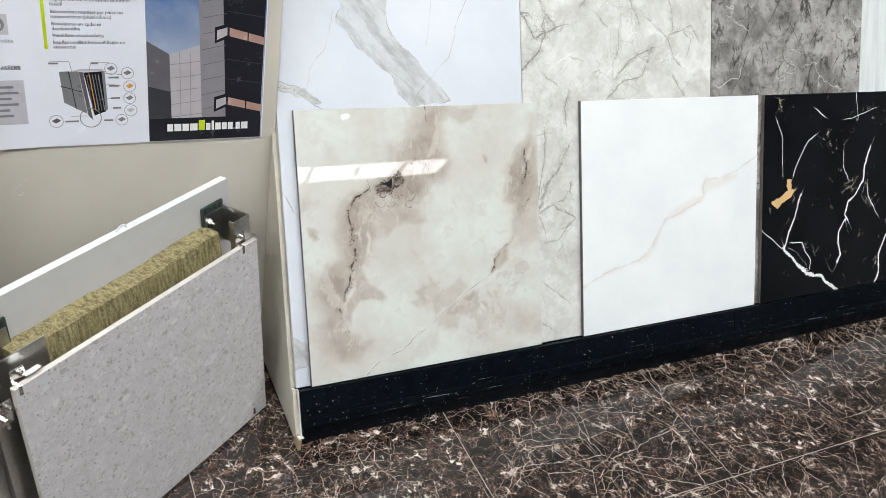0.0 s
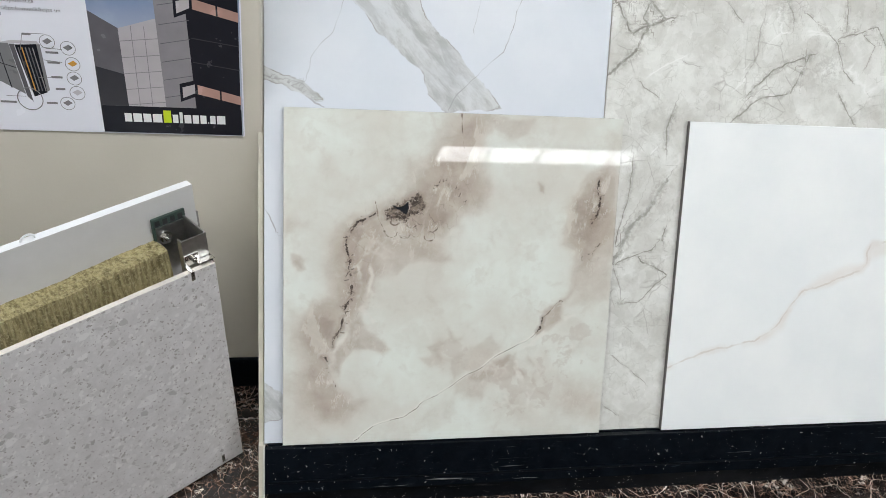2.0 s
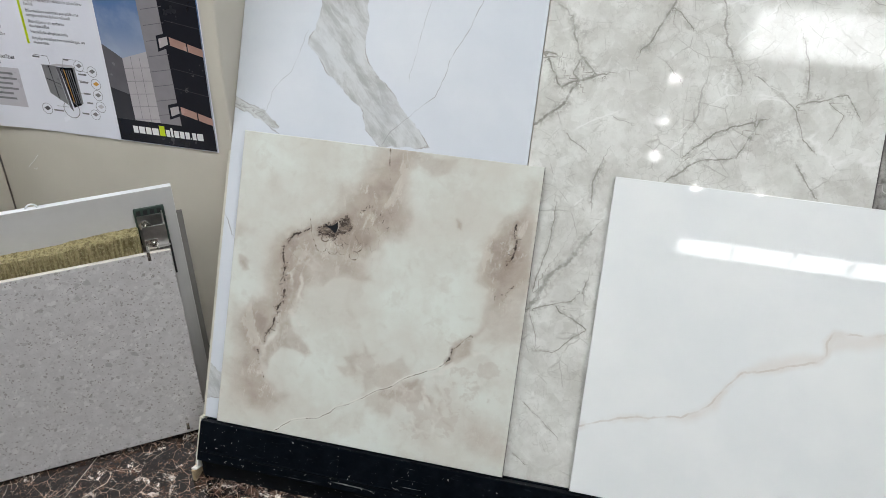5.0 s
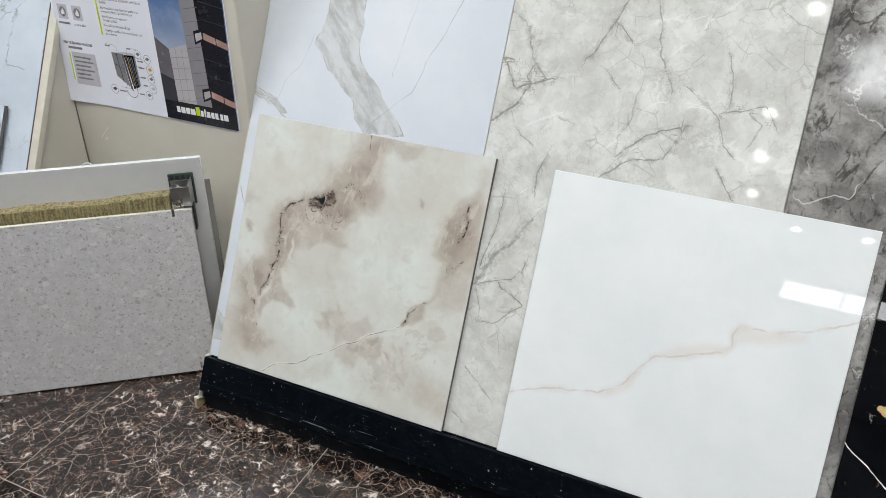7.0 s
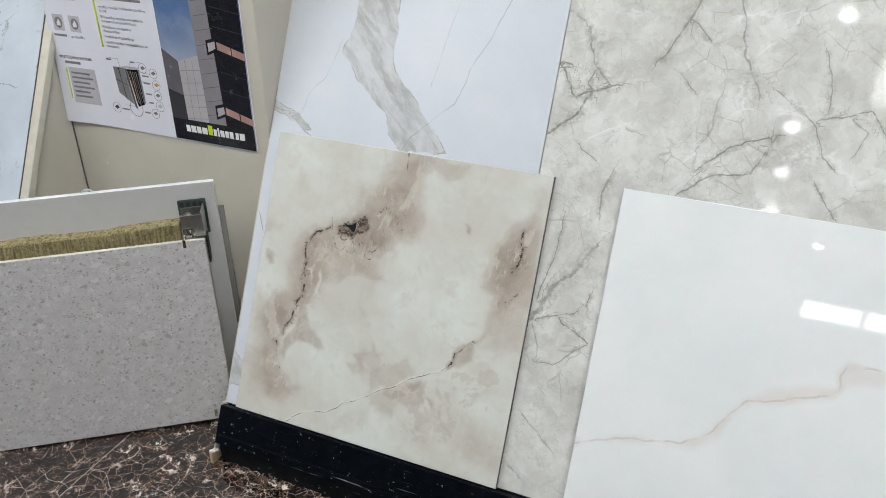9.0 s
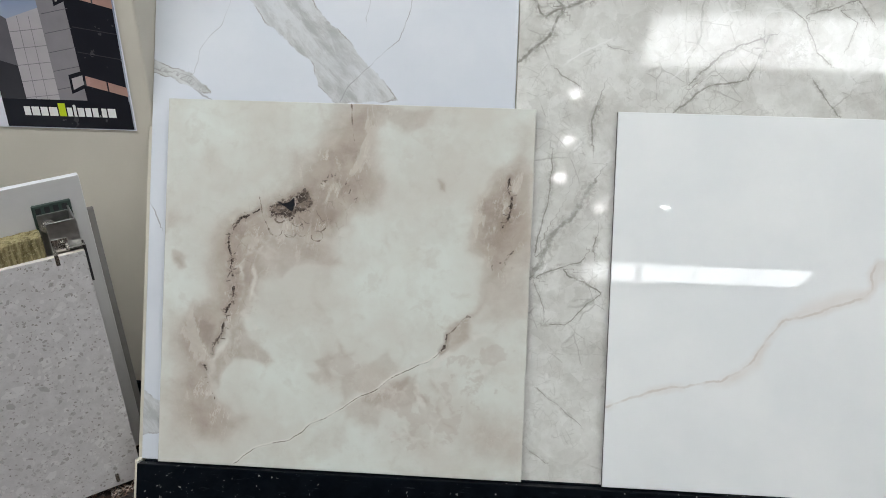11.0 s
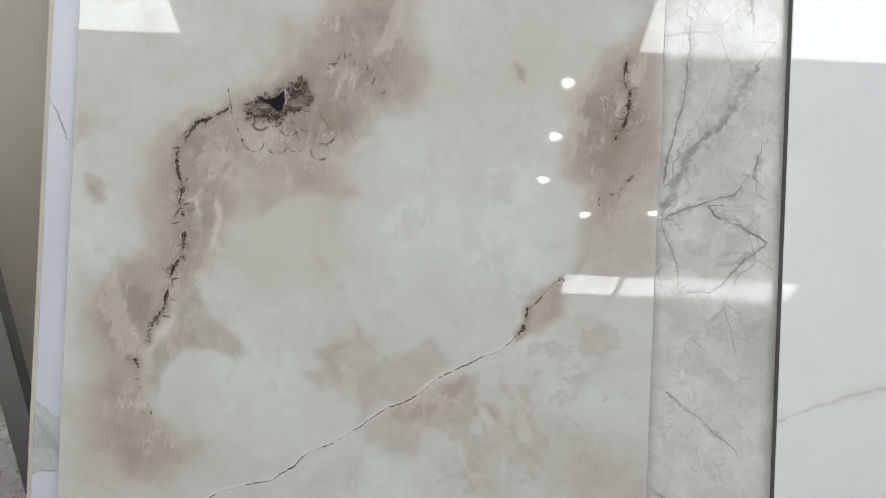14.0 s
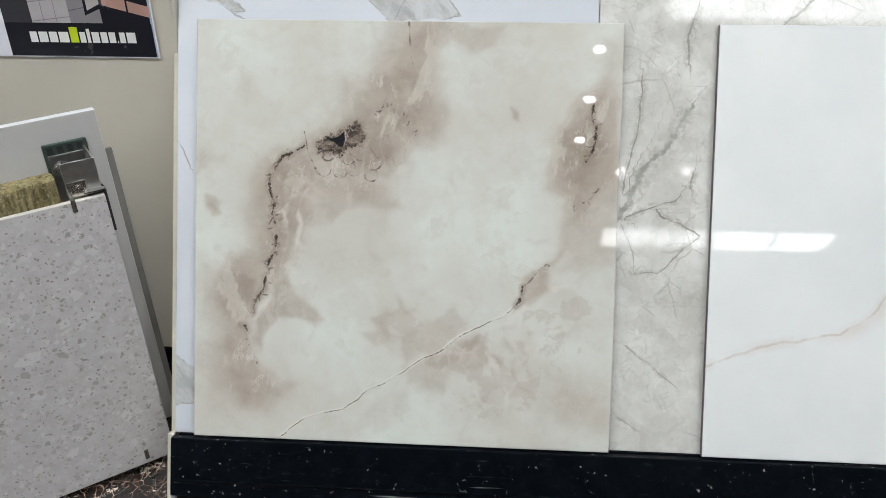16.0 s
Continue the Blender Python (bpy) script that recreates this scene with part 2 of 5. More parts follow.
def calacatta_material():
    g = Nodes("white_marble_with_grey_band", 0.32)
    at = g.warp(0.06, 9)
    c = g.mix(g.fit(g.noise(4, 5, 0.6, at), 0.3, 0.75), (0.575, 0.61, 0.66), (0.65, 0.675, 0.715))
    rim = g.math("ADD", g.attr("stain"), g.math("MULTIPLY", g.math("SUBTRACT", g.noise(40, 6, 0.7), 0.5), 0.45))
    grain = g.noise(34, 7, 0.72, g.warp(0.03, 25, along(g, -48, 3.0)))
    band = g.mix(g.fit(grain, 0.36, 0.62), (0.36, 0.365, 0.36), (0.56, 0.575, 0.58))
    c = g.mix(g.math("MULTIPLY", g.fit(rim, 0.46, 0.54), g.fit(g.noise(10, 4), 0.3, 0.6, 0.65, 1.0)), c, band)
    edge = g.fit(g.math("ABSOLUTE", g.math("SUBTRACT", rim, 0.49)), 0.0, 0.06, 1.0, 0.0)
    c = g.mix(g.math("MULTIPLY", edge, g.fit(g.noise(24, 3), 0.42, 0.6, 0.0, 0.8)), c, (0.25, 0.235, 0.21))
    streak = g.fit(g.noise(5, 4, 0.6, along(g, 55, 5.0)), 0.62, 0.72)
    c = g.mix(g.math("MULTIPLY", streak, 0.25), c, (0.45, 0.46, 0.48))
    c = g.mix(g.math("MULTIPLY", stone_line(g, 1.0, 0.9, 80), g.fit(g.noise(34, 3), 0.32, 0.6, 0.2, 0.9)), c, (0.30, 0.30, 0.30))
    return g.done(c, None, g.noise(4, 2), 0.0005, 0.1)


def pale_grey_material():
    g = Nodes("polished_pale_grey_marble", 0.05)
    at = g.warp(0.09, 7)
    c = g.mix(g.fit(g.noise(8, 8, 0.7, at), 0.34, 0.66), (0.53, 0.525, 0.49), (0.71, 0.715, 0.68))
    c = g.mix(g.fit(g.noise(34, 8, 0.78, g.warp(0.03, 30)), 0.52, 0.72, 0.0, 0.55), c, (0.47, 0.46, 0.43))
    c = g.mix(g.fit(g.noise(18, 8, 0.75, g.warp(0.05, 16)), 0.56, 0.68, 0.0, 0.5), c, (0.77, 0.77, 0.745))
    for scale, much in ((17, 0.16), (41, 0.2)):
        pick = g.t.nodes.new("ShaderNodeSeparateColor")
        g.put(g.cells(scale, "F1", g.warp(0.4 / scale, scale * 3, detail=6), "Color"), pick.inputs[0])
        c = g.mix(g.fit(pick.outputs[0], 0.55, 0.9, 0.0, much), c, (0.80, 0.80, 0.775))
        c = g.mix(g.fit(pick.outputs[1], 0.6, 0.95, 0.0, much), c, (0.43, 0.42, 0.39))
    zone = g.noise(5, 4, 0.6, g.warp(0.1, 6))
    for scale, width, much, tone, gate, turn in ((11, 0.014, 0.38, (0.33, 0.32, 0.29), 0.52, 60), (22, 0.026, 0.5, (0.33, 0.32, 0.29), 0.50, -40), (42, 0.04, 0.34, (0.36, 0.35, 0.32), 0.51, 20), (85, 0.07, 0.3, (0.40, 0.39, 0.36), 0.49, 100)):
        net = g.fit(g.cells(scale, "DISTANCE_TO_EDGE", g.warp(0.2 / scale, scale * 1.3, along(g, turn, 1.6), 5)), 0.0, width, 1.0, 0.0)
        pick = g.math("ADD", g.noise(scale * 0.5, 4, 0.65), g.math("MULTIPLY", g.math("SUBTRACT", zone, 0.5), 0.5))
        c = g.mix(g.math("MULTIPLY", net, g.fit(pick, gate, gate + 0.10, 0.0, much)), c, tone)
    white = g.fit(g.cells(6.5, "DISTANCE_TO_EDGE", g.warp(0.06, 12, along(g, 30, 2.0))), 0.0, 0.014, 1.0, 0.0)
    c = g.mix(g.math("MULTIPLY", white, g.fit(g.noise(8, 2), 0.52, 0.6, 0.0, 0.7)), c, (0.80, 0.80, 0.78))
    shard = g.math("MULTIPLY", g.attr("stain"), g.fit(g.noise(75, 7, 0.75, g.warp(0.03, 45)), 0.44, 0.58))
    c = g.mix(g.math("MULTIPLY", shard, 0.75), c, (0.27, 0.255, 0.23))
    # veins: a shaded halo of fine splinters and a dark broken middle
    halo = g.math("MULTIPLY", stone_line(g, 4.5, 2.2, 60), g.fit(g.noise(70, 6, 0.75, g.warp(0.02, 60)), 0.44, 0.58, 0.0, 0.6))
    c = g.mix(halo, c, (0.33, 0.315, 0.28))
    c = g.mix(g.math("MULTIPLY", stone_line(g, 1.0, 1.2, 80), g.fit(g.noise(30, 5, 0.7), 0.34, 0.55, 0.15, 0.9)), c, (0.23, 0.22, 0.195))
    return g.done(c, None, g.noise(40, 4), 0.0003, 0.25)


def dark_grey_material():
    g = Nodes("polished_dark_grey_marble", 0.08)
    c = g.mix(g.fit(g.noise(6, 8, 0.68, g.warp(0.12, 6)), 0.36, 0.66), (0.15, 0.143, 0.137), (0.43, 0.415, 0.395))
    c = g.mix(g.fit(g.noise(28, 8, 0.78, g.warp(0.06, 20)), 0.48, 0.66, 0.0, 0.7), c, (0.12, 0.113, 0.107))
    c = g.mix(g.fit(g.noise(17, 7, 0.7, g.warp(0.05, 14)), 0.58, 0.68, 0.0, 0.7), c, (0.42, 0.40, 0.38))
    for scale, width, lo, much, turn, tone in ((8, 0.05, 0.5, 0.9, 80, (0.035, 0.033, 0.03)), (18, 0.06, 0.5, 0.85, 60, (0.05, 0.046, 0.042)), (40, 0.08, 0.5, 0.75, 100, (0.06, 0.056, 0.05))):
        net = g.fit(g.cells(scale, "DISTANCE_TO_EDGE", g.warp(0.7 / scale, scale * 1.8, along(g, turn, 2.2), 6)), 0.0, width, 1.0, 0.0)
        c = g.mix(g.math("MULTIPLY", net, g.fit(g.noise(scale * 0.45, 5, 0.7), lo, lo + 0.09, 0.0, much)), c, tone)
    white = g.fit(g.cells(8, "DISTANCE_TO_EDGE", g.warp(0.12, 14, detail=6)), 0.0, 0.02, 1.0, 0.0)
    c = g.mix(g.math("MULTIPLY", white, g.fit(g.noise(7, 3), 0.52, 0.6, 0.0, 0.8)), c, (0.58, 0.56, 0.53))
    c = g.mix(g.math("MULTIPLY", stone_line(g, 0.9, 0.9, 80), 0.8), c, (0.6, 0.58, 0.55))
    return g.done(c, None, g.noise(40, 4), 0.0003, 0.25)


def streaked_material():
    g = Nodes("pale_streaked_stone", 0.15)
    n = g.t.nodes.new("ShaderNodeMapping")
    g.put(g.at, n.inputs[0])
    n.inputs["Scale"].default_value = (14, 1.2, 1)
    c = g.mix(g.fit(g.noise(2.5, 5, 0.6, n.outputs[0]), 0.3, 0.7), (0.58, 0.62, 0.61), (0.74, 0.77, 0.76))
    return g.done(c)


def black_material():
    g = Nodes("polished_black_marble", 0.012)
    c = g.mix(g.fit(g.noise(8, 5), 0.3, 0.7), (0.002, 0.0024, 0.0035), (0.006, 0.007, 0.009))
    for scale, width, lo, much, tone in ((9, 0.016, 0.56, 0.9, (0.40, 0.34, 0.25)), (19, 0.022, 0.58, 0.9, (0.42, 0.40, 0.37)), (36, 0.03, 0.60, 0.7, (0.35, 0.24, 0.15))):
        net = g.fit(g.cells(scale, "DISTANCE_TO_EDGE", g.warp(1.1 / scale, scale * 1.4, detail=6)), 0.0, width, 1.0, 0.0)
        c = g.mix(g.math("MULTIPLY", net, g.fit(g.noise(scale * 0.55, 4, 0.65), lo, lo + 0.08, 0.0, much)), c, tone)
    c = g.mix(g.fit(g.math("ADD", g.attr("stain"), g.math("MULTIPLY", g.math("SUBTRACT", g.noise(60, 6, 0.75), 0.5), 0.7)), 0.5, 0.54), c, (0.62, 0.43, 0.2))
    half = lambda n: g.math("SUBTRACT", n, 0.5)
    d = g.math("ADD", g.attr("side"), g.math("MULTIPLY", half(g.noise(38, 4, 0.65)), 2.6))
    d = g.math("ADD", d, g.math("MULTIPLY", half(g.noise(120, 5, 0.7)), 2.2))
    line = g.math("MULTIPLY", g.fit(g.math("ABSOLUTE", d), 0.55, 0.85, 1.0, 0.0), g.fit(g.attr("vein"), 0.2, 0.5))
    return g.done(g.mix(line, c, (0.76, 0.76, 0.74)))


def left_marble_material():
    g = Nodes("blue_white_marble", 0.05)
    c = g.mix(g.fit(g.noise(5, 5), 0.3, 0.7), (0.50, 0.56, 0.63), (0.60, 0.655, 0.715))
    for scale, w in ((4, 0.012), (9, 0.014)):
        net = g.fit(g.cells(scale, "DISTANCE_TO_EDGE", g.warp(0.5 / scale, scale * 2.2, along(g, 40, 2.0), 6)), 0.0, w, 1.0, 0.0)
        c = g.mix(g.math("MULTIPLY", net, g.fit(g.noise(scale * 0.6, 4), 0.5, 0.58, 0.0, 0.85)), c, (0.22, 0.23, 0.22))
    return g.done(c)


def terrazzo_material():
    g = Nodes("grey_terrazzo", 0.5)
    c = g.mix(g.fit(g.noise(40, 7, 0.72), 0.3, 0.7), (0.485, 0.468, 0.47), (0.575, 0.557, 0.56))
    c = g.mix(g.fit(g.noise(420, 3, 0.6), 0.58, 0.7, 0.0, 0.5), c, (0.40, 0.385, 0.38))
    for scale, gap, tone, keep, turn in ((70, 0.18, (0.62, 0.605, 0.60), 0.2, 20), (150, 0.16, (0.61, 0.595, 0.59), 0.2, 70), (80, 0.24, (0.37, 0.355, 0.35), 0.075, -35), (140, 0.22, (0.34, 0.325, 0.315), 0.10, 40), (220, 0.2, (0.31, 0.29, 0.28), 0.12, -60), (330, 0.18, (0.28, 0.26, 0.25), 0.10, 10)):
        at = g.warp(0.25 / scale, scale * 1.6, along(g, turn, 1.3), 3)
        chip = g.fit(g.cells(scale, "DISTANCE_TO_EDGE", at), gap * 0.6, gap, 0.0, 1.0)
        pick = g.t.nodes.new("ShaderNodeSeparateColor")
        g.put(g.cells(scale, "F1", at, "Color"), pick.inputs[0])
        c = g.mix(g.math("MULTIPLY", chip, g.math("MULTIPLY", g.math("LESS_THAN", pick.outputs[0], keep), g.fit(pick.outputs[1], 0, 1, 0.35, 1.0))), c, tone)
    return g.done(c, None, g.noise(200, 3), 0.0002, 0.2)


def floor_material():
    g = Nodes("dark_brown_marble", 0.05, spec=0.8)
    p = g.shifted(9.0)
    region = g.noise(5, 5, 0.6, p)
    c = g.mix(g.fit(g.noise(13, 8, 0.68, g.warp(0.12, 8, p)), 0.36, 0.68), (0.004, 0.0037, 0.0037), (0.032, 0.024, 0.0215))
    c = g.mix(g.math("MULTIPLY", g.fit(g.noise(30, 8, 0.78, g.warp(0.06, 20, p)), 0.5, 0.66), g.fit(region, 0.4, 0.62, 0.15, 0.85)), c, (0.11, 0.058, 0.038))
    c = g.mix(g.math("MULTIPLY", g.fit(g.noise(21, 8, 0.76, g.warp(0.08, 14, p)), 0.56, 0.70), 0.4), c, (0.13, 0.112, 0.105))
    for scale, width, tone, lo, much, bend in ((5, 0.0035, (0.78, 0.70, 0.62), 0.44, 1.0, 0.3), (9, 0.005, (0.74, 0.65, 0.57), 0.46, 1.0, 0.25), (17, 0.009, (0.66, 0.52, 0.43), 0.455, 0.95, 0.2), (31, 0.015, (0.56, 0.40, 0.31), 0.465, 0.9, 0.22), (60, 0.028, (0.44, 0.29, 0.215), 0.485, 0.75, 0.25), (110, 0.055, (0.36, 0.23, 0.17), 0.495, 0.6, 0.3)):
        net = g.fit(g.cells(scale, "DISTANCE_TO_EDGE", g.warp(bend / scale, scale * 1.7, p, 6)), 0.0, width, 1.0, 0.0)
        c = g.mix(g.math("MULTIPLY", net, g.fit(g.noise(scale * 0.4, 4, 0.65, p), lo, lo + 0.1, 0.0, much)), c, tone)
    for scale, lo, much in ((24, 0.585, 1.0), (55, 0.60, 1.0)):
        spot = g.fit(g.noise(scale, 7, 0.78, g.warp(0.05, scale * 1.2, p)), lo, lo + 0.03)
        c = g.mix(g.math("MULTIPLY", spot, g.fit(region, 0.4, 0.6, 0.35, much)), c, (0.74, 0.67, 0.60))
    return g.done(c, g.fit(g.noise(20, 4), 0.3, 0.7, 0.03, 0.10), g.noise(60, 3), 0.0002, 0.12)


def wool_material():
    g = Nodes("mineral_wool", 0.95, spec=0.1)
    n = g.t.nodes.new("ShaderNodeMapping")
    g.put(g.at, n.inputs[0])
    n.inputs["Scale"].default_value = (1.0, 0.12, 0.5)
    streak = g.noise(170, 5, 0.7, n.outputs[0])
    c = g.mix(g.fit(streak, 0.32, 0.66), (0.13, 0.105, 0.05), (0.36, 0.31, 0.165))
    c = g.mix(g.fit(g.noise(210, 6, 0.75, g.warp(0.01, 90)), 0.48, 0.66, 0.0, 0.7), c, (0.47, 0.42, 0.255))
    c = g.mix(g.fit(g.noise(45, 4, 0.65), 0.6, 0.72, 0.0, 0.4), c, (0.20, 0.17, 0.085))
    return g.done(c, None, g.noise(260, 4, 0.7), 0.004, 0.8)


def black_paint_material():
    g = Nodes("scuffed_black_paint", 0.5, spec=0.06)
    def drawn(x, y):
        n = g.t.nodes.new("ShaderNodeMapping")
        g.put(g.at, n.inputs[0])
        n.inputs["Scale"].default_value = (x, y, 1)
        return n.outputs[0]
    scratch = g.fit(g.noise(260, 4, 0.6, drawn(0.025, 1)), 0.66, 0.72)
    rub = g.fit(g.noise(120, 5, 0.7, drawn(0.3, 1)), 0.6, 0.72)
    chip = g.fit(g.noise(120, 5, 0.75), 0.652, 0.668)
    c = g.mix(g.fit(g.noise(30, 6, 0.7), 0.3, 0.75), (0.0012, 0.0022, 0.0038), (0.004, 0.006, 0.009))
    c = g.mix(g.math("MULTIPLY", rub, 0.4), c, (0.03, 0.036, 0.043))
    c = g.mix(g.math("MULTIPLY", scratch, g.fit(g.noise(9, 3), 0.44, 0.58, 0.0, 0.6)), c, (0.35, 0.36, 0.36))
    c = g.mix(g.math("MULTIPLY", chip, g.fit(g.noise(14, 3), 0.42, 0.55, 0.0, 1.0)), c, (0.6, 0.58, 0.54))
    return g.done(c, g.fit(g.noise(25, 5), 0.3, 0.7, 0.3, 0.5), g.noise(90, 4), 0.0004, 0.25)


def wall_material():
    g = Nodes("cream_wall_paint", 0.6)
    c = g.mix(g.fit(g.noise(3, 6, 0.6), 0.3, 0.7), (0.575, 0.54, 0.465), (0.635, 0.60, 0.52))
    mark = g.fit(g.noise(35, 3, 0.5, g.warp(0.1, 9)), 0.73, 0.76)
    c = g.mix(g.math("MULTIPLY", mark, 0.35), c, (0.66, 0.64, 0.58))
    return g.done(c, None, g.noise(160, 4), 0.0005, 0.3)


def sky_print():
    g = Nodes("printed_sky", 0.25)
    n = g.t.nodes.new("ShaderNodeSeparateXYZ")
    g.put(g.at, n.inputs[0])
    c = g.mix(g.fit(n.outputs[2], 0.12, 0.30), (0.42, 0.46, 0.56), (0.10, 0.18, 0.36))
    return g.done(g.mix(g.fit(g.noise(14, 5), 0.45, 0.75, 0.0, 0.25), c, (0.5, 0.54, 0.62)))


CREAM = wall_material()
BOARD = plain("cream_board", (0.60, 0.57, 0.48), 0.5, grain=40)
RAW_BOARD = plain("raw_chipboard", (0.42, 0.33, 0.2), 0.9, grain=240, vary=0.4, relief=0.002)
TRIM = plain("white_plastic_trim", (0.74, 0.73, 0.69), 0.35)
BLACK_PAINT = black_paint_material()
TILE_EDGE = plain("fired_tile_edge", (0.13, 0.12, 0.115), 0.7, grain=200, vary=0.25)
PALE_EDGE = plain("pale_tile_edge", (0.62, 0.58, 0.53), 0.6, grain=200, vary=0.15)
ALU = plain("brushed_aluminium", (0.46, 0.46, 0.45), 0.34, 1.0, grain=120, vary=0.2, relief=0.0002)
STEEL = plain("bright_steel", (0.62, 0.61, 0.58), 0.22, 1.0, grain=90, vary=0.15, relief=0.0001)
GREEN_PLASTIC = plain("dark_green_plastic", (0.03, 0.05, 0.042), 0.5, grain=90)
RUBBER_AND_SLOT_SHADE = plain("black_rubber_and_slot_shade", (0.015, 0.015, 0.016), 0.6)
WHITE_BOARD = plain("white_laminate", (0.50, 0.495, 0.49), 0.42, grain=30, vary=0.05)
WHITE_RIM = plain("white_edge_band", (0.74, 0.76, 0.78), 0.4, grain=50, vary=0.06)
GREY_SHEET = plain("grey_fibre_sheet", (0.22, 0.21, 0.2), 0.8, grain=120)
CEILING = plain("ceiling_paint", (0.72, 0.72, 0.70), 0.9, grain=12, vary=0.05)
ROOM = plain("room_wall_paint", (0.22, 0.215, 0.205), 0.8, grain=10, vary=0.08)
GROUT = plain("pale_grout", (0.36, 0.32, 0.28), 0.9, grain=200)
PAPER = plain("glossy_white_paper", (0.80, 0.81, 0.88), 0.24, grain=8, vary=0.03, relief=0.0002)
INK = plain("dark_print", (0.05, 0.05, 0.06), 0.3)
GREEN_INK = plain("lime_print", (0.55, 0.68, 0.02), 0.3, vary=0.04)
BOX_INK = plain("lilac_grey_print", (0.50, 0.48, 0.52), 0.3, vary=0.04)
GREY_INK = plain("mid_grey_print", (0.19, 0.19, 0.2), 0.3, vary=0.06)
DARK_INK = plain("black_facade_print", (0.014, 0.015, 0.021), 0.25, grain=30, vary=0.12)
JOINT_INK = plain("joint_print", (0.042, 0.043, 0.05), 0.25, grain=30, vary=0.1)
PALE_INK = plain("pale_facade_print", (0.45, 0.42, 0.44), 0.25, grain=25, vary=0.1)
MID_INK = plain("lilac_facade_print", (0.25, 0.237, 0.255), 0.25, grain=25, vary=0.12)
SHADE_INK = plain("shaded_facade_print", (0.13, 0.125, 0.14), 0.25, grain=25, vary=0.15)
ROSE_INK = plain("rose_window_print", (0.42, 0.26, 0.22), 0.25, grain=30, vary=0.15)
ORANGE_INK = plain("orange_print", (0.6, 0.3, 0.05), 0.3, grain=200, vary=0.3)
WHITE_INK = plain("white_print", (0.82, 0.82, 0.82), 0.25, vary=0.02)
WOOL = wool_material()
TERRAZZO = terrazzo_material()
FLOOR = floor_material()
LIT = glow("lit_diffuser", (0.962, 0.985, 1.0), PANEL_POWER)
SPOT = glow("lit_spot", (0.98, 0.985, 1.0), SPOT_POWER)


# ---- mesh helpers ----
def box(bm, x0, x1, y0, y1, z0, z1, bevel=0.0):
    r = bmesh.ops.create_cube(bm, size=1.0, matrix=Matrix.LocRotScale(((x0 + x1) / 2, (y0 + y1) / 2, (z0 + z1) / 2), None, (x1 - x0, y1 - y0, z1 - z0)))
    if bevel:
        edges = list({e for v in r["verts"] for e in v.link_edges})
        bmesh.ops.bevel(bm, geom=edges, offset=bevel, segments=2, affect="EDGES", profile=0.5)
    return bm


def rod(bm, a, b, radius, sides=16):
    a, b = Vector(a), Vector(b)
    turn = (b - a).to_track_quat("Z", "Y").to_matrix().to_4x4()
    bmesh.ops.create_cone(bm, cap_ends=True, segments=sides, radius1=radius, radius2=radius, depth=(b - a).length, matrix=Matrix.Translation((a + b) / 2) @ turn)
    return bm


def prism(bm, outline, axis, lo, hi):
    """An outline of pairs, drawn out along an axis."""
    def place(p, d):
        return {"x": (d, *p), "y": (p[0], d, p[1]), "z": (*p, d)}[axis]
    low, high = [bm.verts.new(place(p, lo)) for p in outline], [bm.verts.new(place(p, hi)) for p in outline]
    n = len(outline)
    bm.faces.new(low), bm.faces.new(high[::-1])
    for k in range(n):
        bm.faces.new((low[k], high[k], high[(k + 1) % n], low[(k + 1) % n]))
    bmesh.ops.recalc_face_normals(bm, faces=bm.faces)
    return bm


def mesh_of(name, bm, materials, smooth=False):
    me = bpy.data.meshes.new(name)
    bm.to_mesh(me)
    bm.free()
    for m in materials if isinstance(materials, (list, tuple)) else [materials]:
        me.materials.append(m)
    if smooth:
        me.shade_smooth()
    return me


def part(name, bm, material, parent, label=""):
    ob = new(name, mesh_of(name, bm, material))
    ob.parent = parent
    if label:
        ob["label"] = label
    return ob


def thing(name, m, label, category, group="", kind=""):
    ob = new(name)
    ob.matrix_world = m
    return tagged(ob, label, category, group, kind)


def structure(name, bm, material, label, category):
    return tagged(new(name, mesh_of(name, bm, material)), label, category, kind="structure")


def away(points, line):
    """Signed distance of points (n, 2) to a line of points, and the share of its length at the nearest place."""
    best, sign = np.full(len(points), 1e9), np.ones(len(points))
    for a, b in zip(line[:-1], line[1:]):
        a, b = np.array(a), np.array(b)
        d = b - a
        s = ((points - a) @ d / (d @ d)).clip(0, 1)
        off = points - a - s[:, None] * d
        far = np.hypot(*off.T)
        near = far < best
        best[near], sign[near] = far[near], np.sign(d[0] * off[near, 1] - d[1] * off[near, 0] + 1e-12)
    return best, sign


def depth(points, outline):
    """How deep points (n, 2) lie inside an outline; less than nought outside it."""
    far, _ = away(points, [*outline, outline[0]])
    inside = np.zeros(len(points), bool)
    for (xa, ya), (xb, yb) in zip(outline, [*outline[1:], outline[0]]):
        cross = (ya > points[:, 1]) != (yb > points[:, 1])
        inside ^= cross & (points[:, 0] < xa + (points[:, 1] - ya) * (xb - xa) / (yb - ya if yb != ya else 1e-9))
    return np.where(inside, far, -far)


def shaken(points, amount, scale, seed):
    out = np.empty_like(points)
    for k, (u, v) in enumerate(points):
        w = noise.noise_vector((u * scale, v * scale, seed)) * amount + noise.noise_vector((u * scale * 3.1, v * scale * 3.1, seed + 5)) * amount * 0.45
        out[k] = u + w.x, v + w.y
    return out


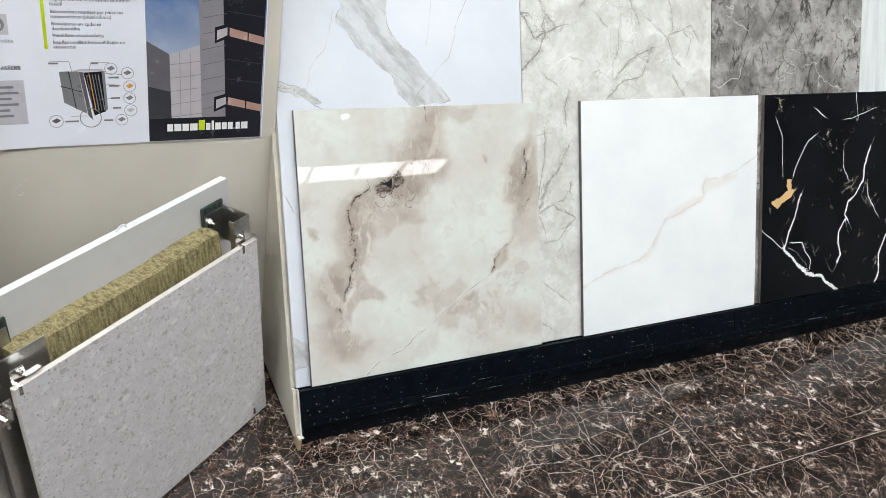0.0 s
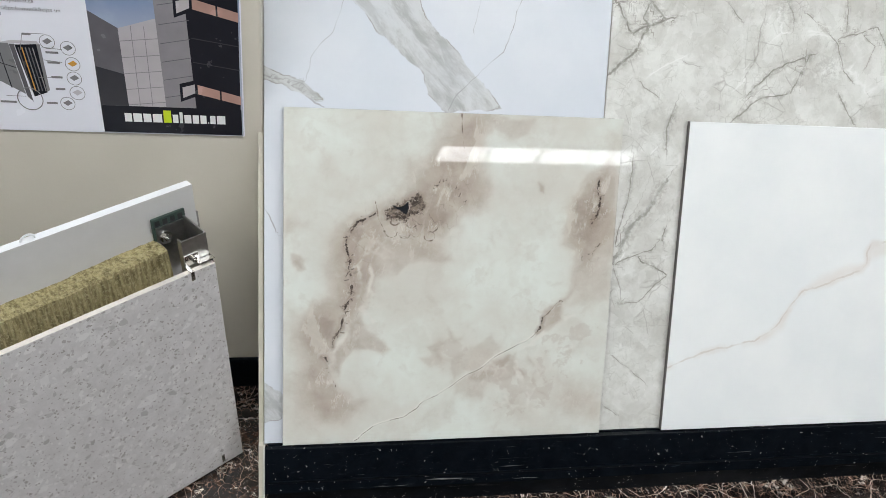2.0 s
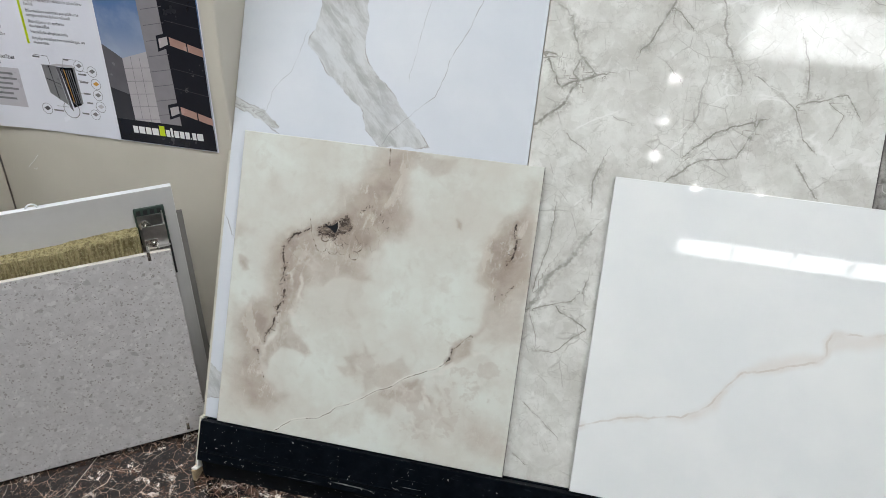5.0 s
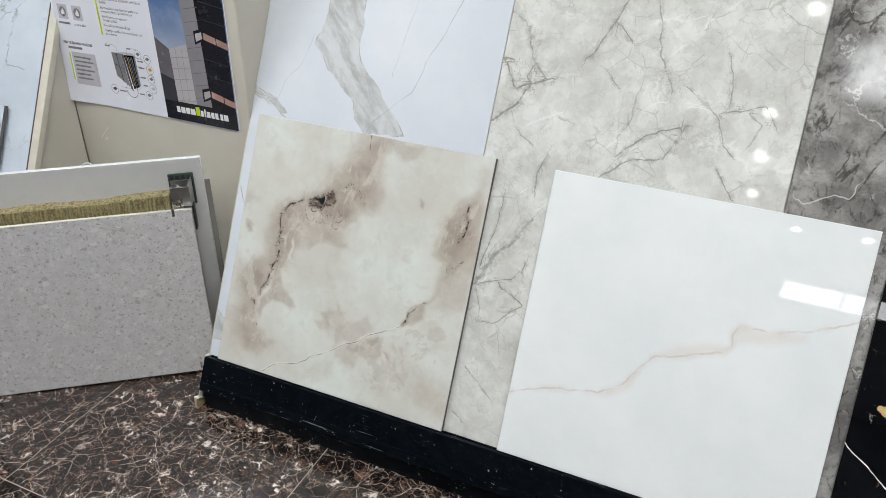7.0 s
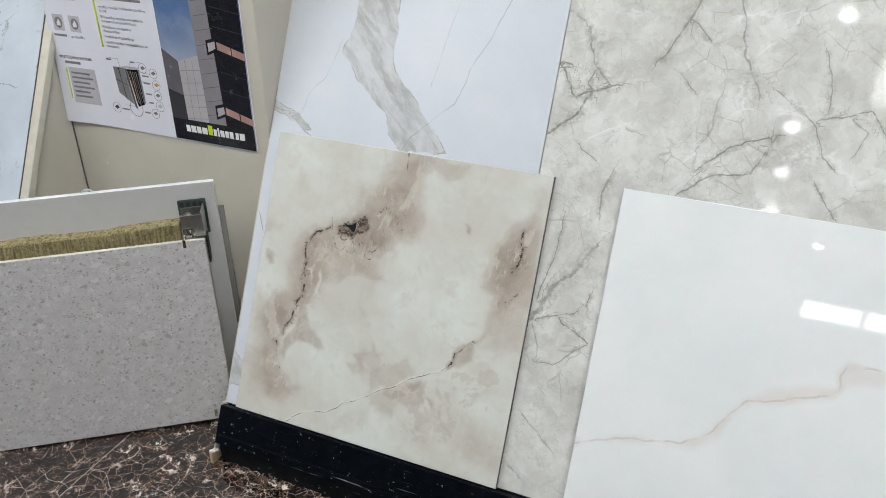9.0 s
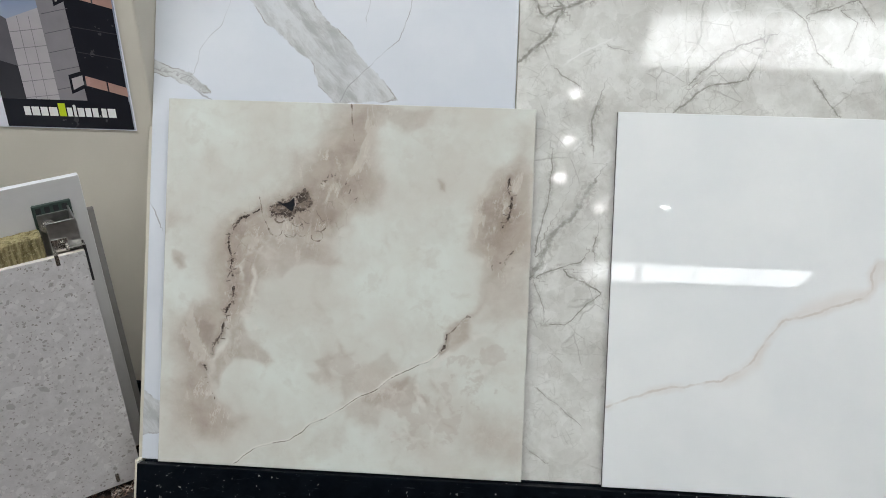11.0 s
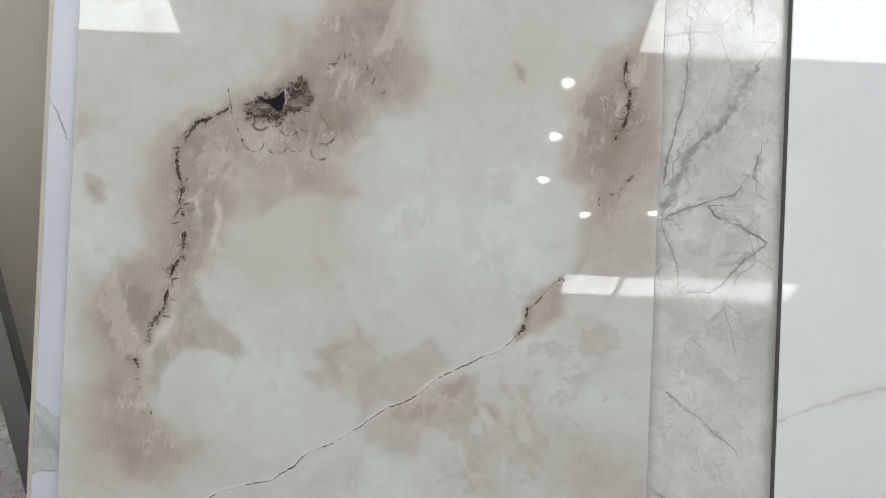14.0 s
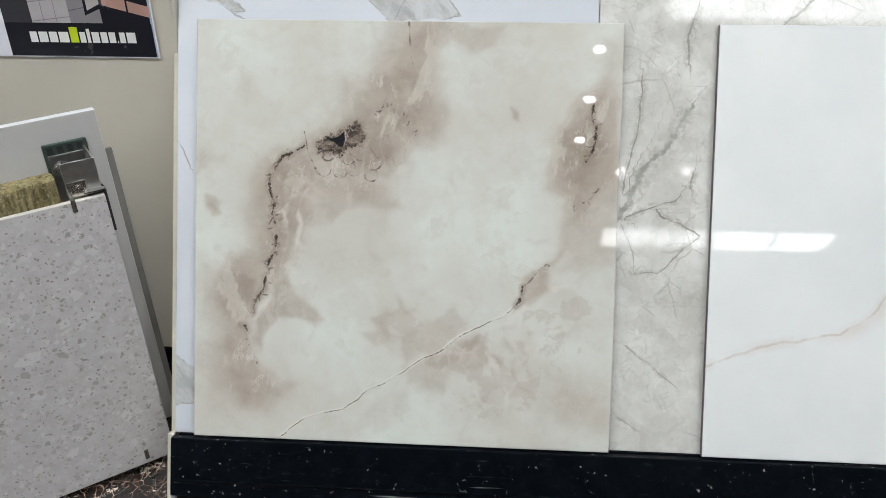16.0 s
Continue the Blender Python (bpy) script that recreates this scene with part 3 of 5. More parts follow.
def slab(name, w, h, thick, material, edge, m, label, step=0.006, veins=(), stains=(), bands=(), more=None, shake=0.006, seed=1.0, group="tiles on the display", paint=None):
    """A tile that stands on its lower edge: a fine front face with fields for its pattern, eased edges, a back."""
    nx, ny, e = max(2, round(w / step)), max(2, round(h / step)), 0.0008
    us, vs = np.r_[0, np.linspace(e, w - e, nx - 1), w], np.r_[0, np.linspace(e, h - e, ny - 1), h]
    gu, gv = np.meshgrid(us, vs)
    rim = (gu == 0) | (gu == w) | (gv == 0) | (gv == h)
    top = np.stack([gu.ravel(), gv.ravel(), np.where(rim.ravel(), -e, 0.0)], 1)
    i = np.arange((ny + 1) * (nx + 1)).reshape(ny + 1, nx + 1)
    quads = np.stack([i[:-1, :-1], i[:-1, 1:], i[1:, 1:], i[1:, :-1]], -1).reshape(-1, 4)
    base = len(top)
    me = bpy.data.meshes.new("glazed_face")
    me.from_pydata(top.tolist(), [], quads.tolist())
    me.materials.append(material)
    p = shaken(top[:, :2], shake, 18, seed) if veins or stains or bands or more or paint else None
    fields = {}
    if veins:
        side, vein, near = np.full(base, 9.0), np.zeros(base), np.full(base, 1e9)
        pale = np.zeros(base)
        for line, width, strength in veins:
            far, sign = away(p, line)
            closer = far < near
            near[closer] = far[closer]
            side[closer] = (far * sign)[closer] / width
            vein[closer] = (abs(strength) * np.clip(1.6 - far / (8 * width), 0, 1))[closer]
            pale[closer] = 1.0 if strength < 0 else 0.0
        fields |= {"side": side, "vein": vein, "pale": pale}
    for key, blobs in (("stain", stains), *(more or {}).items()):
        if blobs:
            total = np.zeros(base)
            for u, v, a, b, turn, much in blobs:
                c, s = math.cos(radians(turn)), math.sin(radians(turn))
                du, dv = p[:, 0] - u, p[:, 1] - v
                total = np.maximum(total, much * np.exp(-(((du * c + dv * s) / a) ** 2 + ((dv * c - du * s) / b) ** 2))) + 0.15 * np.minimum(total, 1) * much * np.exp(-((du / a) ** 2 + (dv / b) ** 2))
            fields[key] = total
    for outline in bands:
        fields["stain"] = np.maximum(fields.get("stain", 0), np.clip(0.5 + depth(p, outline) / 0.03, 0, 1))
    if paint:
        fields |= paint(p, top[:, :2])
    for key, values in fields.items():
        at = me.attributes.new(key, "FLOAT", "POINT")
        at.data.foreach_set("value", np.asarray(values, dtype=np.float32))
    ob = thing(name, m, label, "tile", group)
    face = new("glazed_face", me)
    face.parent = ob
    part("ceramic_body", box(bmesh.new(), 0, w, 0, h, -thick, -e, 0.0003), edge, ob, "fired ceramic tile edge")
    return ob


# ---- the place: floor, walls, ceiling ----
LEAN = 27.03
SIN, COS = math.sin(radians(LEAN)), math.cos(radians(LEAN))
WALL_Y = 1.804


def on_stand(x, v, d=0.0, base=(1.529, 0.127)):
    """The pose on the leaning display: x along it, v up its slope from the ledge, d out of it."""
    m = Matrix(((1, 0, 0), (0, SIN, -COS), (0, COS, SIN))).to_4x4()
    m.translation = (x, base[0] + v * SIN - d * COS, base[1] + v * COS + d * SIN)
    return m


X0, X1, Y0, Y1, HIGH = -4.0, 6.0, -7.0, 2.6, 2.95
floor = structure("floor", box(bmesh.new(), X0, X1, Y0, Y1, -0.12, -0.0012), GROUT, "dark brown polished marble floor of square tiles", "floor")
structure("ceiling", box(bmesh.new(), X0, X1, Y0, Y1, HIGH, HIGH + 0.1), CEILING, "plain white painted ceiling with light panels", "ceiling")
structure("wall_north", box(bmesh.new(), X0, X1, Y1, Y1 + 0.15, -0.12, HIGH), ROOM, "plain painted wall behind the displays", "wall")
structure("wall_south", box(bmesh.new(), X0, X1, Y0 - 0.15, Y0, -0.12, HIGH), ROOM, "plain painted wall of the showroom", "wall")
structure("wall_west", box(bmesh.new(), X0 - 0.15, X0, Y0, Y1, -0.12, HIGH), ROOM, "plain painted wall of the showroom", "wall")
structure("wall_east", box(bmesh.new(), X1, X1 + 0.15, Y0, Y1, -0.12, HIGH), ROOM, "plain painted wall of the showroom", "wall")
pier = bmesh.new()
box(pier, -0.139, 0.4364, WALL_Y, Y1 - 0.002, -0.003, HIGH - 0.002, 0.004)
structure("wall_pier", pier, CREAM, "cream painted wall pier between the tile displays", "wall")

skirt = prism(bmesh.new(), [(WALL_Y - 0.0005, 0.0005), (WALL_Y - 0.012, 0.0005), (WALL_Y - 0.012, 0.070), (WALL_Y - 0.009, 0.075), (WALL_Y - 0.0005, 0.075)], "x", -0.1385, 0.427)
structure("baseboard", skirt, BLACK_PAINT, "black painted skirting board along the cream pier", "baseboard")
wall_pier = bpy.data.objects["wall_pier"]
for line in (((-0.070, 0.503), (-0.062, 0.512), (-0.050, 0.523), (-0.038, 0.537)), ((-0.057, 0.503), (-0.053, 0.5005), (-0.049, 0.503), (-0.048, 0.507))):
    bm = bmesh.new()
    for (xa, za), (xb, zb) in zip(line[:-1], line[1:]):
        rod(bm, (xa, WALL_Y - 0.0002, za), (xb, WALL_Y - 0.0002, zb), 0.0009, 6)
    part("scratch", bm, TRIM, wall_pier, "white scratch in the paint")


def ceiling_light(x0, x1, y0, y1):
    ob = thing("ceiling_light", pose((x0 + x1) / 2, (y0 + y1) / 2, HIGH), "long white ceiling light panel, switched on", "ceiling light", "ceiling lights")
    w, d = (x1 - x0) / 2, (y1 - y0) / 2
    bm = bmesh.new()
    for a in ((-w - 0.02, w + 0.02, -d - 0.02, -d), (-w - 0.02, w + 0.02, d, d + 0.02), (-w - 0.02, -w, -d, d), (w, w + 0.02, -d, d)):
        box(bm, *a, -0.035, -0.001)
    part("frame", bm, TRIM, ob)
    part("diffuser", box(bmesh.new(), -w, w, -d, d, -0.025, -0.004), LIT, ob, "glowing white diffuser")


# the last three, over the display, are unseen and added to brighten the tiles
for x0, x1, y0, y1 in ((-2.45, -0.58, -0.88, -0.45), (1.82, 3.7, -0.88, -0.45), (-2.45, -0.58, 0.3, 0.95), (-0.31, 1.55, 0.3, 0.95), (1.82, 3.7, 0.3, 0.95)):
    ceiling_light(x0, x1, y0, y1)


for k in range(4):
    ceiling_light(1.84 + 0.49 * k, 2.285 + 0.49 * k, -3.92, -3.55)


def spot_lamp(x, y):
    ob = thing("spot_lamp", pose(x, y, HIGH), "small round ceiling spot lamp, switched on", "lamp", "ceiling spots")
    part("stem", rod(bmesh.new(), (0, 0, -0.05), (0, 0, -0.001), 0.012), TRIM, ob)
    bm = bmesh.new()
    bmesh.ops.create_cone(bm, cap_ends=False, segments=24, radius1=0.045, radius2=0.03, depth=0.08, matrix=Matrix.Translation((0, 0, -0.09)))
    part("housing", bm, TRIM, ob)
    part("bulb", rod(bmesh.new(), (0, 0, -0.126), (0, 0, -0.118), 0.03, 20), SPOT, ob, "glowing lamp glass")


for place in ((1.6, -0.11), (1.47, -1.04), (1.47, -1.53), (1.46, -2.0), (1.8, -2.42), (2.26, -2.37)):
    spot_lamp(*place)

# ---- the main display ----
END = 3.6
stand = thing("tile_display", pose(0, 0, 0), "leaning tile display stand with a black plinth and cream end panel", "display stand")
bm = bmesh.new()
edge = [(1.529 + v * SIN - d * COS, 0.127 + v * COS + d * SIN) for v, d in ((-0.105, -0.008), (-0.0015, -0.008), (-0.0015, -0.0225), (0.535, -0.0225))]
prism(bm, [*edge, (WALL_Y - 0.002, 0.612), (WALL_Y - 0.002, 0.012), (1.50, 0.012)], "x", 0.4275, 0.4362)
bmesh.ops.bevel(bm, geom=bm.edges[:], offset=0.0008, segments=1, affect="EDGES")
part("end_panel", bm, BOARD, stand, "cream painted end panel with worn front edge")
part("end_foot", box(bmesh.new(), 0.4285, 0.4355, 1.470, 1.499, 0.0, 0.030), RAW_BOARD, stand, "raw chipped board end")
bm = box(bmesh.new(), 0, 0.0022, -0.108, -0.001, -0.012, 0.004, 0.0004)
box(bm, -0.007, 0.0045, -0.1095, -0.1065, -0.012, 0.011, 0.0004)
ob = part("corner_trim", bm, TRIM, stand)
ob.matrix_world = on_stand(0.4364, 0)
for x0, x1 in ((0.4388, 1.716), (1.7175, END)):
    ob = part("fascia_board", box(bmesh.new(), 0, x1 - x0, -0.088, -0.0025, -0.008, 0.0095, 0.0012), BLACK_PAINT, stand, "scuffed black painted board")
    ob.matrix_world = on_stand(x0, 0)
part("toe_board", box(bmesh.new(), 0.4445, END, 1.489, 1.507, 0.0, 0.075), BLACK_PAINT, stand)
ob = part("ledge", box(bmesh.new(), 0, END - 0.4445, -0.012, -0.0006, -0.033, -0.0085), BLACK_PAINT, stand)
ob.matrix_world = on_stand(0.4445, 0)
ob = part("backing", box(bmesh.new(), 0.0, END - 0.437, -0.0004, 1.2, -0.042, -0.0235), BOARD, stand)
ob.matrix_world = on_stand(0.437, 0)

BACK, THICK = -0.012, 0.011
slab("marble_tile", 0.5985, 1.2, THICK, calacatta_material(), PALE_EDGE, on_stand(0.4375, 0, BACK), "tall white marble tile with a broad grey vein", 0.005,
     veins=[([(0.49, 0.93), (0.458, 0.843), (0.428, 0.776), (0.414, 0.735), (0.407, 0.705), (0.353, 0.662), (0.314, 0.606)], 0.0014, 0.85), ([(0.385, 0.92), (0.372, 0.847), (0.358, 0.772), (0.353, 0.737)], 0.0012, 0.5), ([(-0.005, 0.653), (0.033, 0.643), (0.069, 0.622), (0.095, 0.606)], 0.0024, 0.9),
            ([(0.021, 0.651), (0.067, 0.637), (0.091, 0.623)], 0.0013, 0.7), ([(0.14, 0.80), (0.109, 0.723), (0.075, 0.682), (0.072, 0.646)], 0.001, 0.6), ([(-0.008, 0.435), (0.010, 0.415), (0.021, 0.392)], 0.0016, 0.9)],
     bands=[[(0.145, 1.19), (0.155, 1.0), (0.161, 0.90), (0.159, 0.841), (0.154, 0.811), (0.142, 0.779), (0.166, 0.757), (0.192, 0.726), (0.234, 0.691), (0.269, 0.665), (0.279, 0.631), (0.312, 0.598)] + [(0.410, 0.613), (0.376, 0.65), (0.34, 0.68), (0.321, 0.703), (0.292, 0.729), (0.266, 0.76), (0.257, 0.794), (0.261, 0.833), (0.25, 0.881), (0.262, 1.0), (0.28, 1.19)],
            [(-0.01, 0.668), (0.033, 0.652), (0.067, 0.645), (0.1, 0.615), (0.07, 0.618), (0.03, 0.635), (-0.01, 0.648)], [(-0.003, 0.119), (0.026, 0.101), (0.034, 0.07), (0.029, 0.042), (0.0, 0.041)]], shake=0.005, seed=2.0)
PALE_CLUSTER = [
    ([(-0.002, 0.817), (0.025, 0.773), (0.039, 0.751), (0.065, 0.764), (0.119, 0.781)], 0.0026, 1.0), ([(0.004, 0.813), (0.03, 0.802), (0.006, 0.799)], 0.0018, 0.9), ([(0.066, 0.759), (0.052, 0.729), (0.037, 0.707), (-0.002, 0.677)], 0.003, 1.0),
    ([(0.045, 0.879), (0.059, 0.825), (0.069, 0.807), (0.058, 0.777), (0.075, 0.765)], 0.0024, 0.8), ([(0.069, 0.807), (0.089, 0.791), (0.111, 0.775)], 0.003, 0.9), ([(0.0, 0.905), (0.033, 0.89), (0.052, 0.857)], 0.002, 0.7), ([(0.063, 0.667), (0.096, 0.643)], 0.0014, 0.7), ([(0.137, 0.63), (0.125, 0.589), (0.123, 0.549)], 0.0024, 0.8), ([(0.142, 0.708), (0.172, 0.698)], 0.0012, 0.6),
]
PALE_UPPER = [
    ([(0.24, 0.96), (0.219, 0.909), (0.192, 0.86), (0.175, 0.83)], 0.0026, 0.9), ([(0.225, 0.905), (0.257, 0.877)], 0.002, 0.9), ([(0.22, 0.813), (0.246, 0.787)], 0.0015, 0.8), ([(0.292, 0.79), (0.287, 0.724), (0.27, 0.693)], 0.0024, 0.5), ([(0.282, 0.657), (0.32, 0.696), (0.398, 0.731)], 0.0022, 0.95),
    ([(0.254, 0.609), (0.303, 0.646), (0.364, 0.66), (0.394, 0.73)], 0.0022, 0.9), ([(0.384, 0.802), (0.451, 0.752), (0.466, 0.704), (0.487, 0.688)], 0.0016, 0.8), ([(0.29, 0.96), (0.323, 0.858), (0.355, 0.789), (0.353, 0.78)], 0.0022, 0.7), ([(0.442, 0.873), (0.46, 0.831), (0.469, 0.769)], 0.0018, 0.8),
]
PALE_RIGHT = [
    ([(0.46, 0.764), (0.498, 0.773), (0.531, 0.788), (0.552, 0.753)], 0.0015, 0.85), ([(0.467, 0.657), (0.504, 0.607)], 0.0018, 0.8), ([(0.513, 0.973), (0.55, 0.94), (0.605, 0.928)], 0.0014, 0.6), ([(0.491, 0.778), (0.528, 0.752), (0.513, 0.711)], 0.0011, 0.7), ([(0.387, 0.728), (0.38, 0.677)], 0.0018, 0.8),
]
PALE_LOWER = [
    ([(0.130, 0.49), (0.108, 0.448), (0.074, 0.41), (0.046, 0.35), (0.036, 0.333)], 0.0055, 0.75), ([(0.061, 0.53), (0.058, 0.463), (0.05, 0.409), (0.041, 0.373)], 0.002, 0.95), ([(0.047, 0.332), (0.082, 0.351), (0.094, 0.337), (0.118, 0.326), (0.143, 0.312)], 0.0019, 1.0), ([(0.082, 0.351), (0.111, 0.356), (0.117, 0.365)], 0.0014, 0.9), ([(0.136, 0.395), (0.133, 0.377)], 0.0024, 1.0),
    ([(0.143, 0.309), (0.114, 0.282), (0.092, 0.254), (0.059, 0.255)], 0.0013, 0.9), ([(0.055, 0.149), (0.082, 0.126), (0.122, 0.093)], 0.001, 0.8), ([(0.035, 0.057), (0.071, 0.032)], 0.0011, 0.8), ([(0.04, 0.32), (0.06, 0.28), (0.059, 0.255)], 0.0011, 0.7),
]
slab("marble_tile", 0.6, 1.2, THICK, pale_grey_material(), PALE_EDGE, on_stand(1.0375, 0, BACK), "tall pale grey marble tile with fine broken veins", 0.0045,
     veins=[*PALE_CLUSTER, *PALE_UPPER, *PALE_RIGHT, *PALE_LOWER],
     stains=[(0.063, 0.858, 0.02, 0.02, 0, 0.7), (0.067, 0.798, 0.014, 0.02, 0, 1.0), (0.091, 0.777, 0.024, 0.012, 0, 1.0), (0.183, 0.836, 0.012, 0.012, 0, 0.8), (0.045, 0.713, 0.018, 0.012, 40, 0.8), (0.132, 0.605, 0.012, 0.022, 0, 0.9), (0.217, 0.9, 0.014, 0.02, 0, 0.7), (0.332, 0.814, 0.02, 0.03, 0, 0.5), (0.434, 0.708, 0.04, 0.04, 0, 0.5)], shake=0.006, seed=3.0)
slab("marble_tile", 0.5985, 1.2, THICK, dark_grey_material(), TILE_EDGE, on_stand(1.639, 0, BACK), "tall dark grey marble tile with black and white veins", 0.012,
     veins=[([(0.02, 0.63), (0.03, 0.62), (0.07, 0.65), (0.10, 0.648), (0.11, 0.67)], 0.0022, 0.9), ([(0.24, 0.70), (0.3, 0.73), (0.34, 0.72)], 0.0015, 0.7)], shake=0.008, seed=4.0)
slab("stone_tile", 0.6, 1.2, THICK, streaked_material(), PALE_EDGE, on_stand(2.239, 0, BACK), "tall pale streaked stone tile fixed to the display", 0.1)
# unseen tile, added so that the floor at the right mirrors something pale
slab("stone_tile", 0.6, 1.2, THICK, bpy.data.materials["pale_streaked_stone"], PALE_EDGE, on_stand(2.841, 0, BACK), "tall pale streaked stone tile fixed to the display", 0.1)

# the onyx tile's pattern, in metres from its lower corner: outlines with strength and softness, and lines
PLUME = [
    ([(0.161, 0.438), (0.189, 0.461), (0.218, 0.482), (0.231, 0.515), (0.256, 0.551), (0.283, 0.597), (0.342, 0.599), (0.343, 0.555), (0.335, 0.507), (0.348, 0.472), (0.335, 0.437), (0.303, 0.423), (0.292, 0.399), (0.270, 0.378), (0.238, 0.371), (0.193, 0.374), (0.169, 0.397)], 0.85, 0.035),
    ([(0.299, 0.506), (0.334, 0.519), (0.365, 0.479), (0.361, 0.435), (0.326, 0.427), (0.296, 0.447)], 0.5, 0.03),
    ([(0.242, 0.468), (0.276, 0.505), (0.300, 0.488), (0.296, 0.441), (0.283, 0.408), (0.245, 0.391), (0.210, 0.402), (0.191, 0.413), (0.219, 0.449)], 1.0, 0.03),
    ([(0.204, 0.525), (0.225, 0.518), (0.236, 0.474), (0.207, 0.466), (0.194, 0.484)], 0.35, 0.02),
]
VEILS = [
    ([(0.311, 0.600), (0.441, 0.598), (0.430, 0.557), (0.387, 0.552), (0.363, 0.575), (0.340, 0.536), (0.313, 0.512), (0.285, 0.535), (0.304, 0.571)], 0.62, 0.012),
    ([(0.063, 0.532), (0.087, 0.524), (0.092, 0.493), (0.072, 0.480), (0.059, 0.508)], 0.4, 0.012),
    ([(0.011, 0.355), (0.040, 0.347), (0.032, 0.324), (0.013, 0.329)], 0.5, 0.01),
    ([(0.270, 0.488), (0.297, 0.535), (0.332, 0.544), (0.338, 0.481), (0.315, 0.441), (0.286, 0.456)], 0.4, 0.02),
    ([(-0.002, 0.419), (0.031, 0.424), (0.040, 0.396), (0.003, 0.379)], 0.35, 0.015),
]
BASIN = [
    ([(0.176, 0.374), (0.223, 0.372), (0.264, 0.369), (0.294, 0.352), (0.301, 0.338), (0.272, 0.337), (0.239, 0.338), (0.213, 0.331), (0.195, 0.317), (0.182, 0.342)], 0.62, 0.009),
    ([(0.248, 0.330), (0.266, 0.319), (0.253, 0.292), (0.269, 0.263), (0.252, 0.251), (0.244, 0.280)], 0.3, 0.012),
    ([(0.357, 0.396), (0.366, 0.397), (0.370, 0.362), (0.359, 0.373)], 0.4, 0.006),
    ([(0.448, 0.480), (0.454, 0.480), (0.456, 0.468), (0.449, 0.469)], 1.3, 0.004),
]
LEFT_PLUME = [
    ([(0.158, 0.430), (0.120, 0.421), (0.092, 0.400), (0.071, 0.372), (0.070, 0.325), (0.075, 0.278), (0.084, 0.249), (0.103, 0.238), (0.124, 0.233), (0.136, 0.251), (0.148, 0.281), (0.167, 0.303), (0.187, 0.317), (0.181, 0.359), (0.172, 0.397)], 0.78, 0.03),
    ([(0.095, 0.391), (0.118, 0.407), (0.150, 0.408), (0.159, 0.358), (0.144, 0.299), (0.129, 0.251), (0.109, 0.238), (0.097, 0.285), (0.101, 0.338)], 0.85, 0.02),
    ([(-0.003, 0.404), (0.020, 0.417), (0.027, 0.388), (0.004, 0.375)], 0.35, 0.02),
    ([(0.012, 0.349), (0.027, 0.344), (0.036, 0.328), (0.025, 0.323), (0.014, 0.334)], 0.6, 0.008),
]
LOWER_LEFT = [
    ([(0.032, 0.235), (0.054, 0.262), (0.078, 0.259), (0.095, 0.235), (0.102, 0.209), (0.086, 0.179), (0.090, 0.144), (0.101, 0.112), (0.125, 0.087), (0.144, 0.081), (0.135, 0.061), (0.110, 0.041), (0.071, 0.047), (0.040, 0.077), (0.029, 0.124), (0.034, 0.165), (0.022, 0.199)], 0.9, 0.022),
    ([(0.107, 0.238), (0.135, 0.233), (0.154, 0.208), (0.184, 0.192), (0.196, 0.177), (0.174, 0.168), (0.150, 0.176), (0.126, 0.174), (0.111, 0.154), (0.099, 0.127), (0.088, 0.144), (0.092, 0.179), (0.117, 0.204)], 0.75, 0.009),
    ([(-0.004, 0.280), (0.028, 0.252), (0.025, 0.200), (0.041, 0.118), (0.068, 0.049), (0.081, 0.015), (0.005, 0.011)], 0.45, 0.03),
    ([(0.049, 0.253), (0.081, 0.255), (0.098, 0.226), (0.101, 0.212), (0.080, 0.179), (0.052, 0.183), (0.039, 0.218)], 1.0, 0.02),
]
RIGHT_PLUME = [
    ([(0.532, 0.489), (0.513, 0.456), (0.506, 0.415), (0.505, 0.373), (0.529, 0.357), (0.527, 0.324), (0.517, 0.286), (0.507, 0.267), (0.516, 0.261), (0.532, 0.287), (0.543, 0.316), (0.559, 0.339), (0.587, 0.370), (0.602, 0.389), (0.602, 0.489), (0.581, 0.518), (0.563, 0.505)], 0.9, 0.02),
    ([(0.531, 0.451), (0.559, 0.470), (0.572, 0.435), (0.569, 0.382), (0.546, 0.358), (0.522, 0.374), (0.512, 0.403)], 1.05, 0.02),
    ([(0.543, 0.315), (0.560, 0.339), (0.601, 0.378), (0.600, 0.260), (0.527, 0.257), (0.537, 0.287)], 0.5, 0.012),
    ([(0.566, 0.576), (0.604, 0.590), (0.604, 0.513), (0.570, 0.500)], 0.4, 0.02),
]
SPUR = [
    ([(0.456, 0.247), (0.469, 0.238), (0.486, 0.255), (0.507, 0.269), (0.511, 0.256), (0.510, 0.224), (0.483, 0.204), (0.464, 0.196), (0.471, 0.220), (0.473, 0.237)], 0.85, 0.006),
    ([(0.513, 0.175), (0.564, 0.200), (0.577, 0.166), (0.514, 0.152)], 0.35, 0.02),
    ([(0.505, 0.093), (0.551, 0.112), (0.597, 0.103), (0.594, 0.033), (0.519, 0.030)], 0.6, 0.035),
]
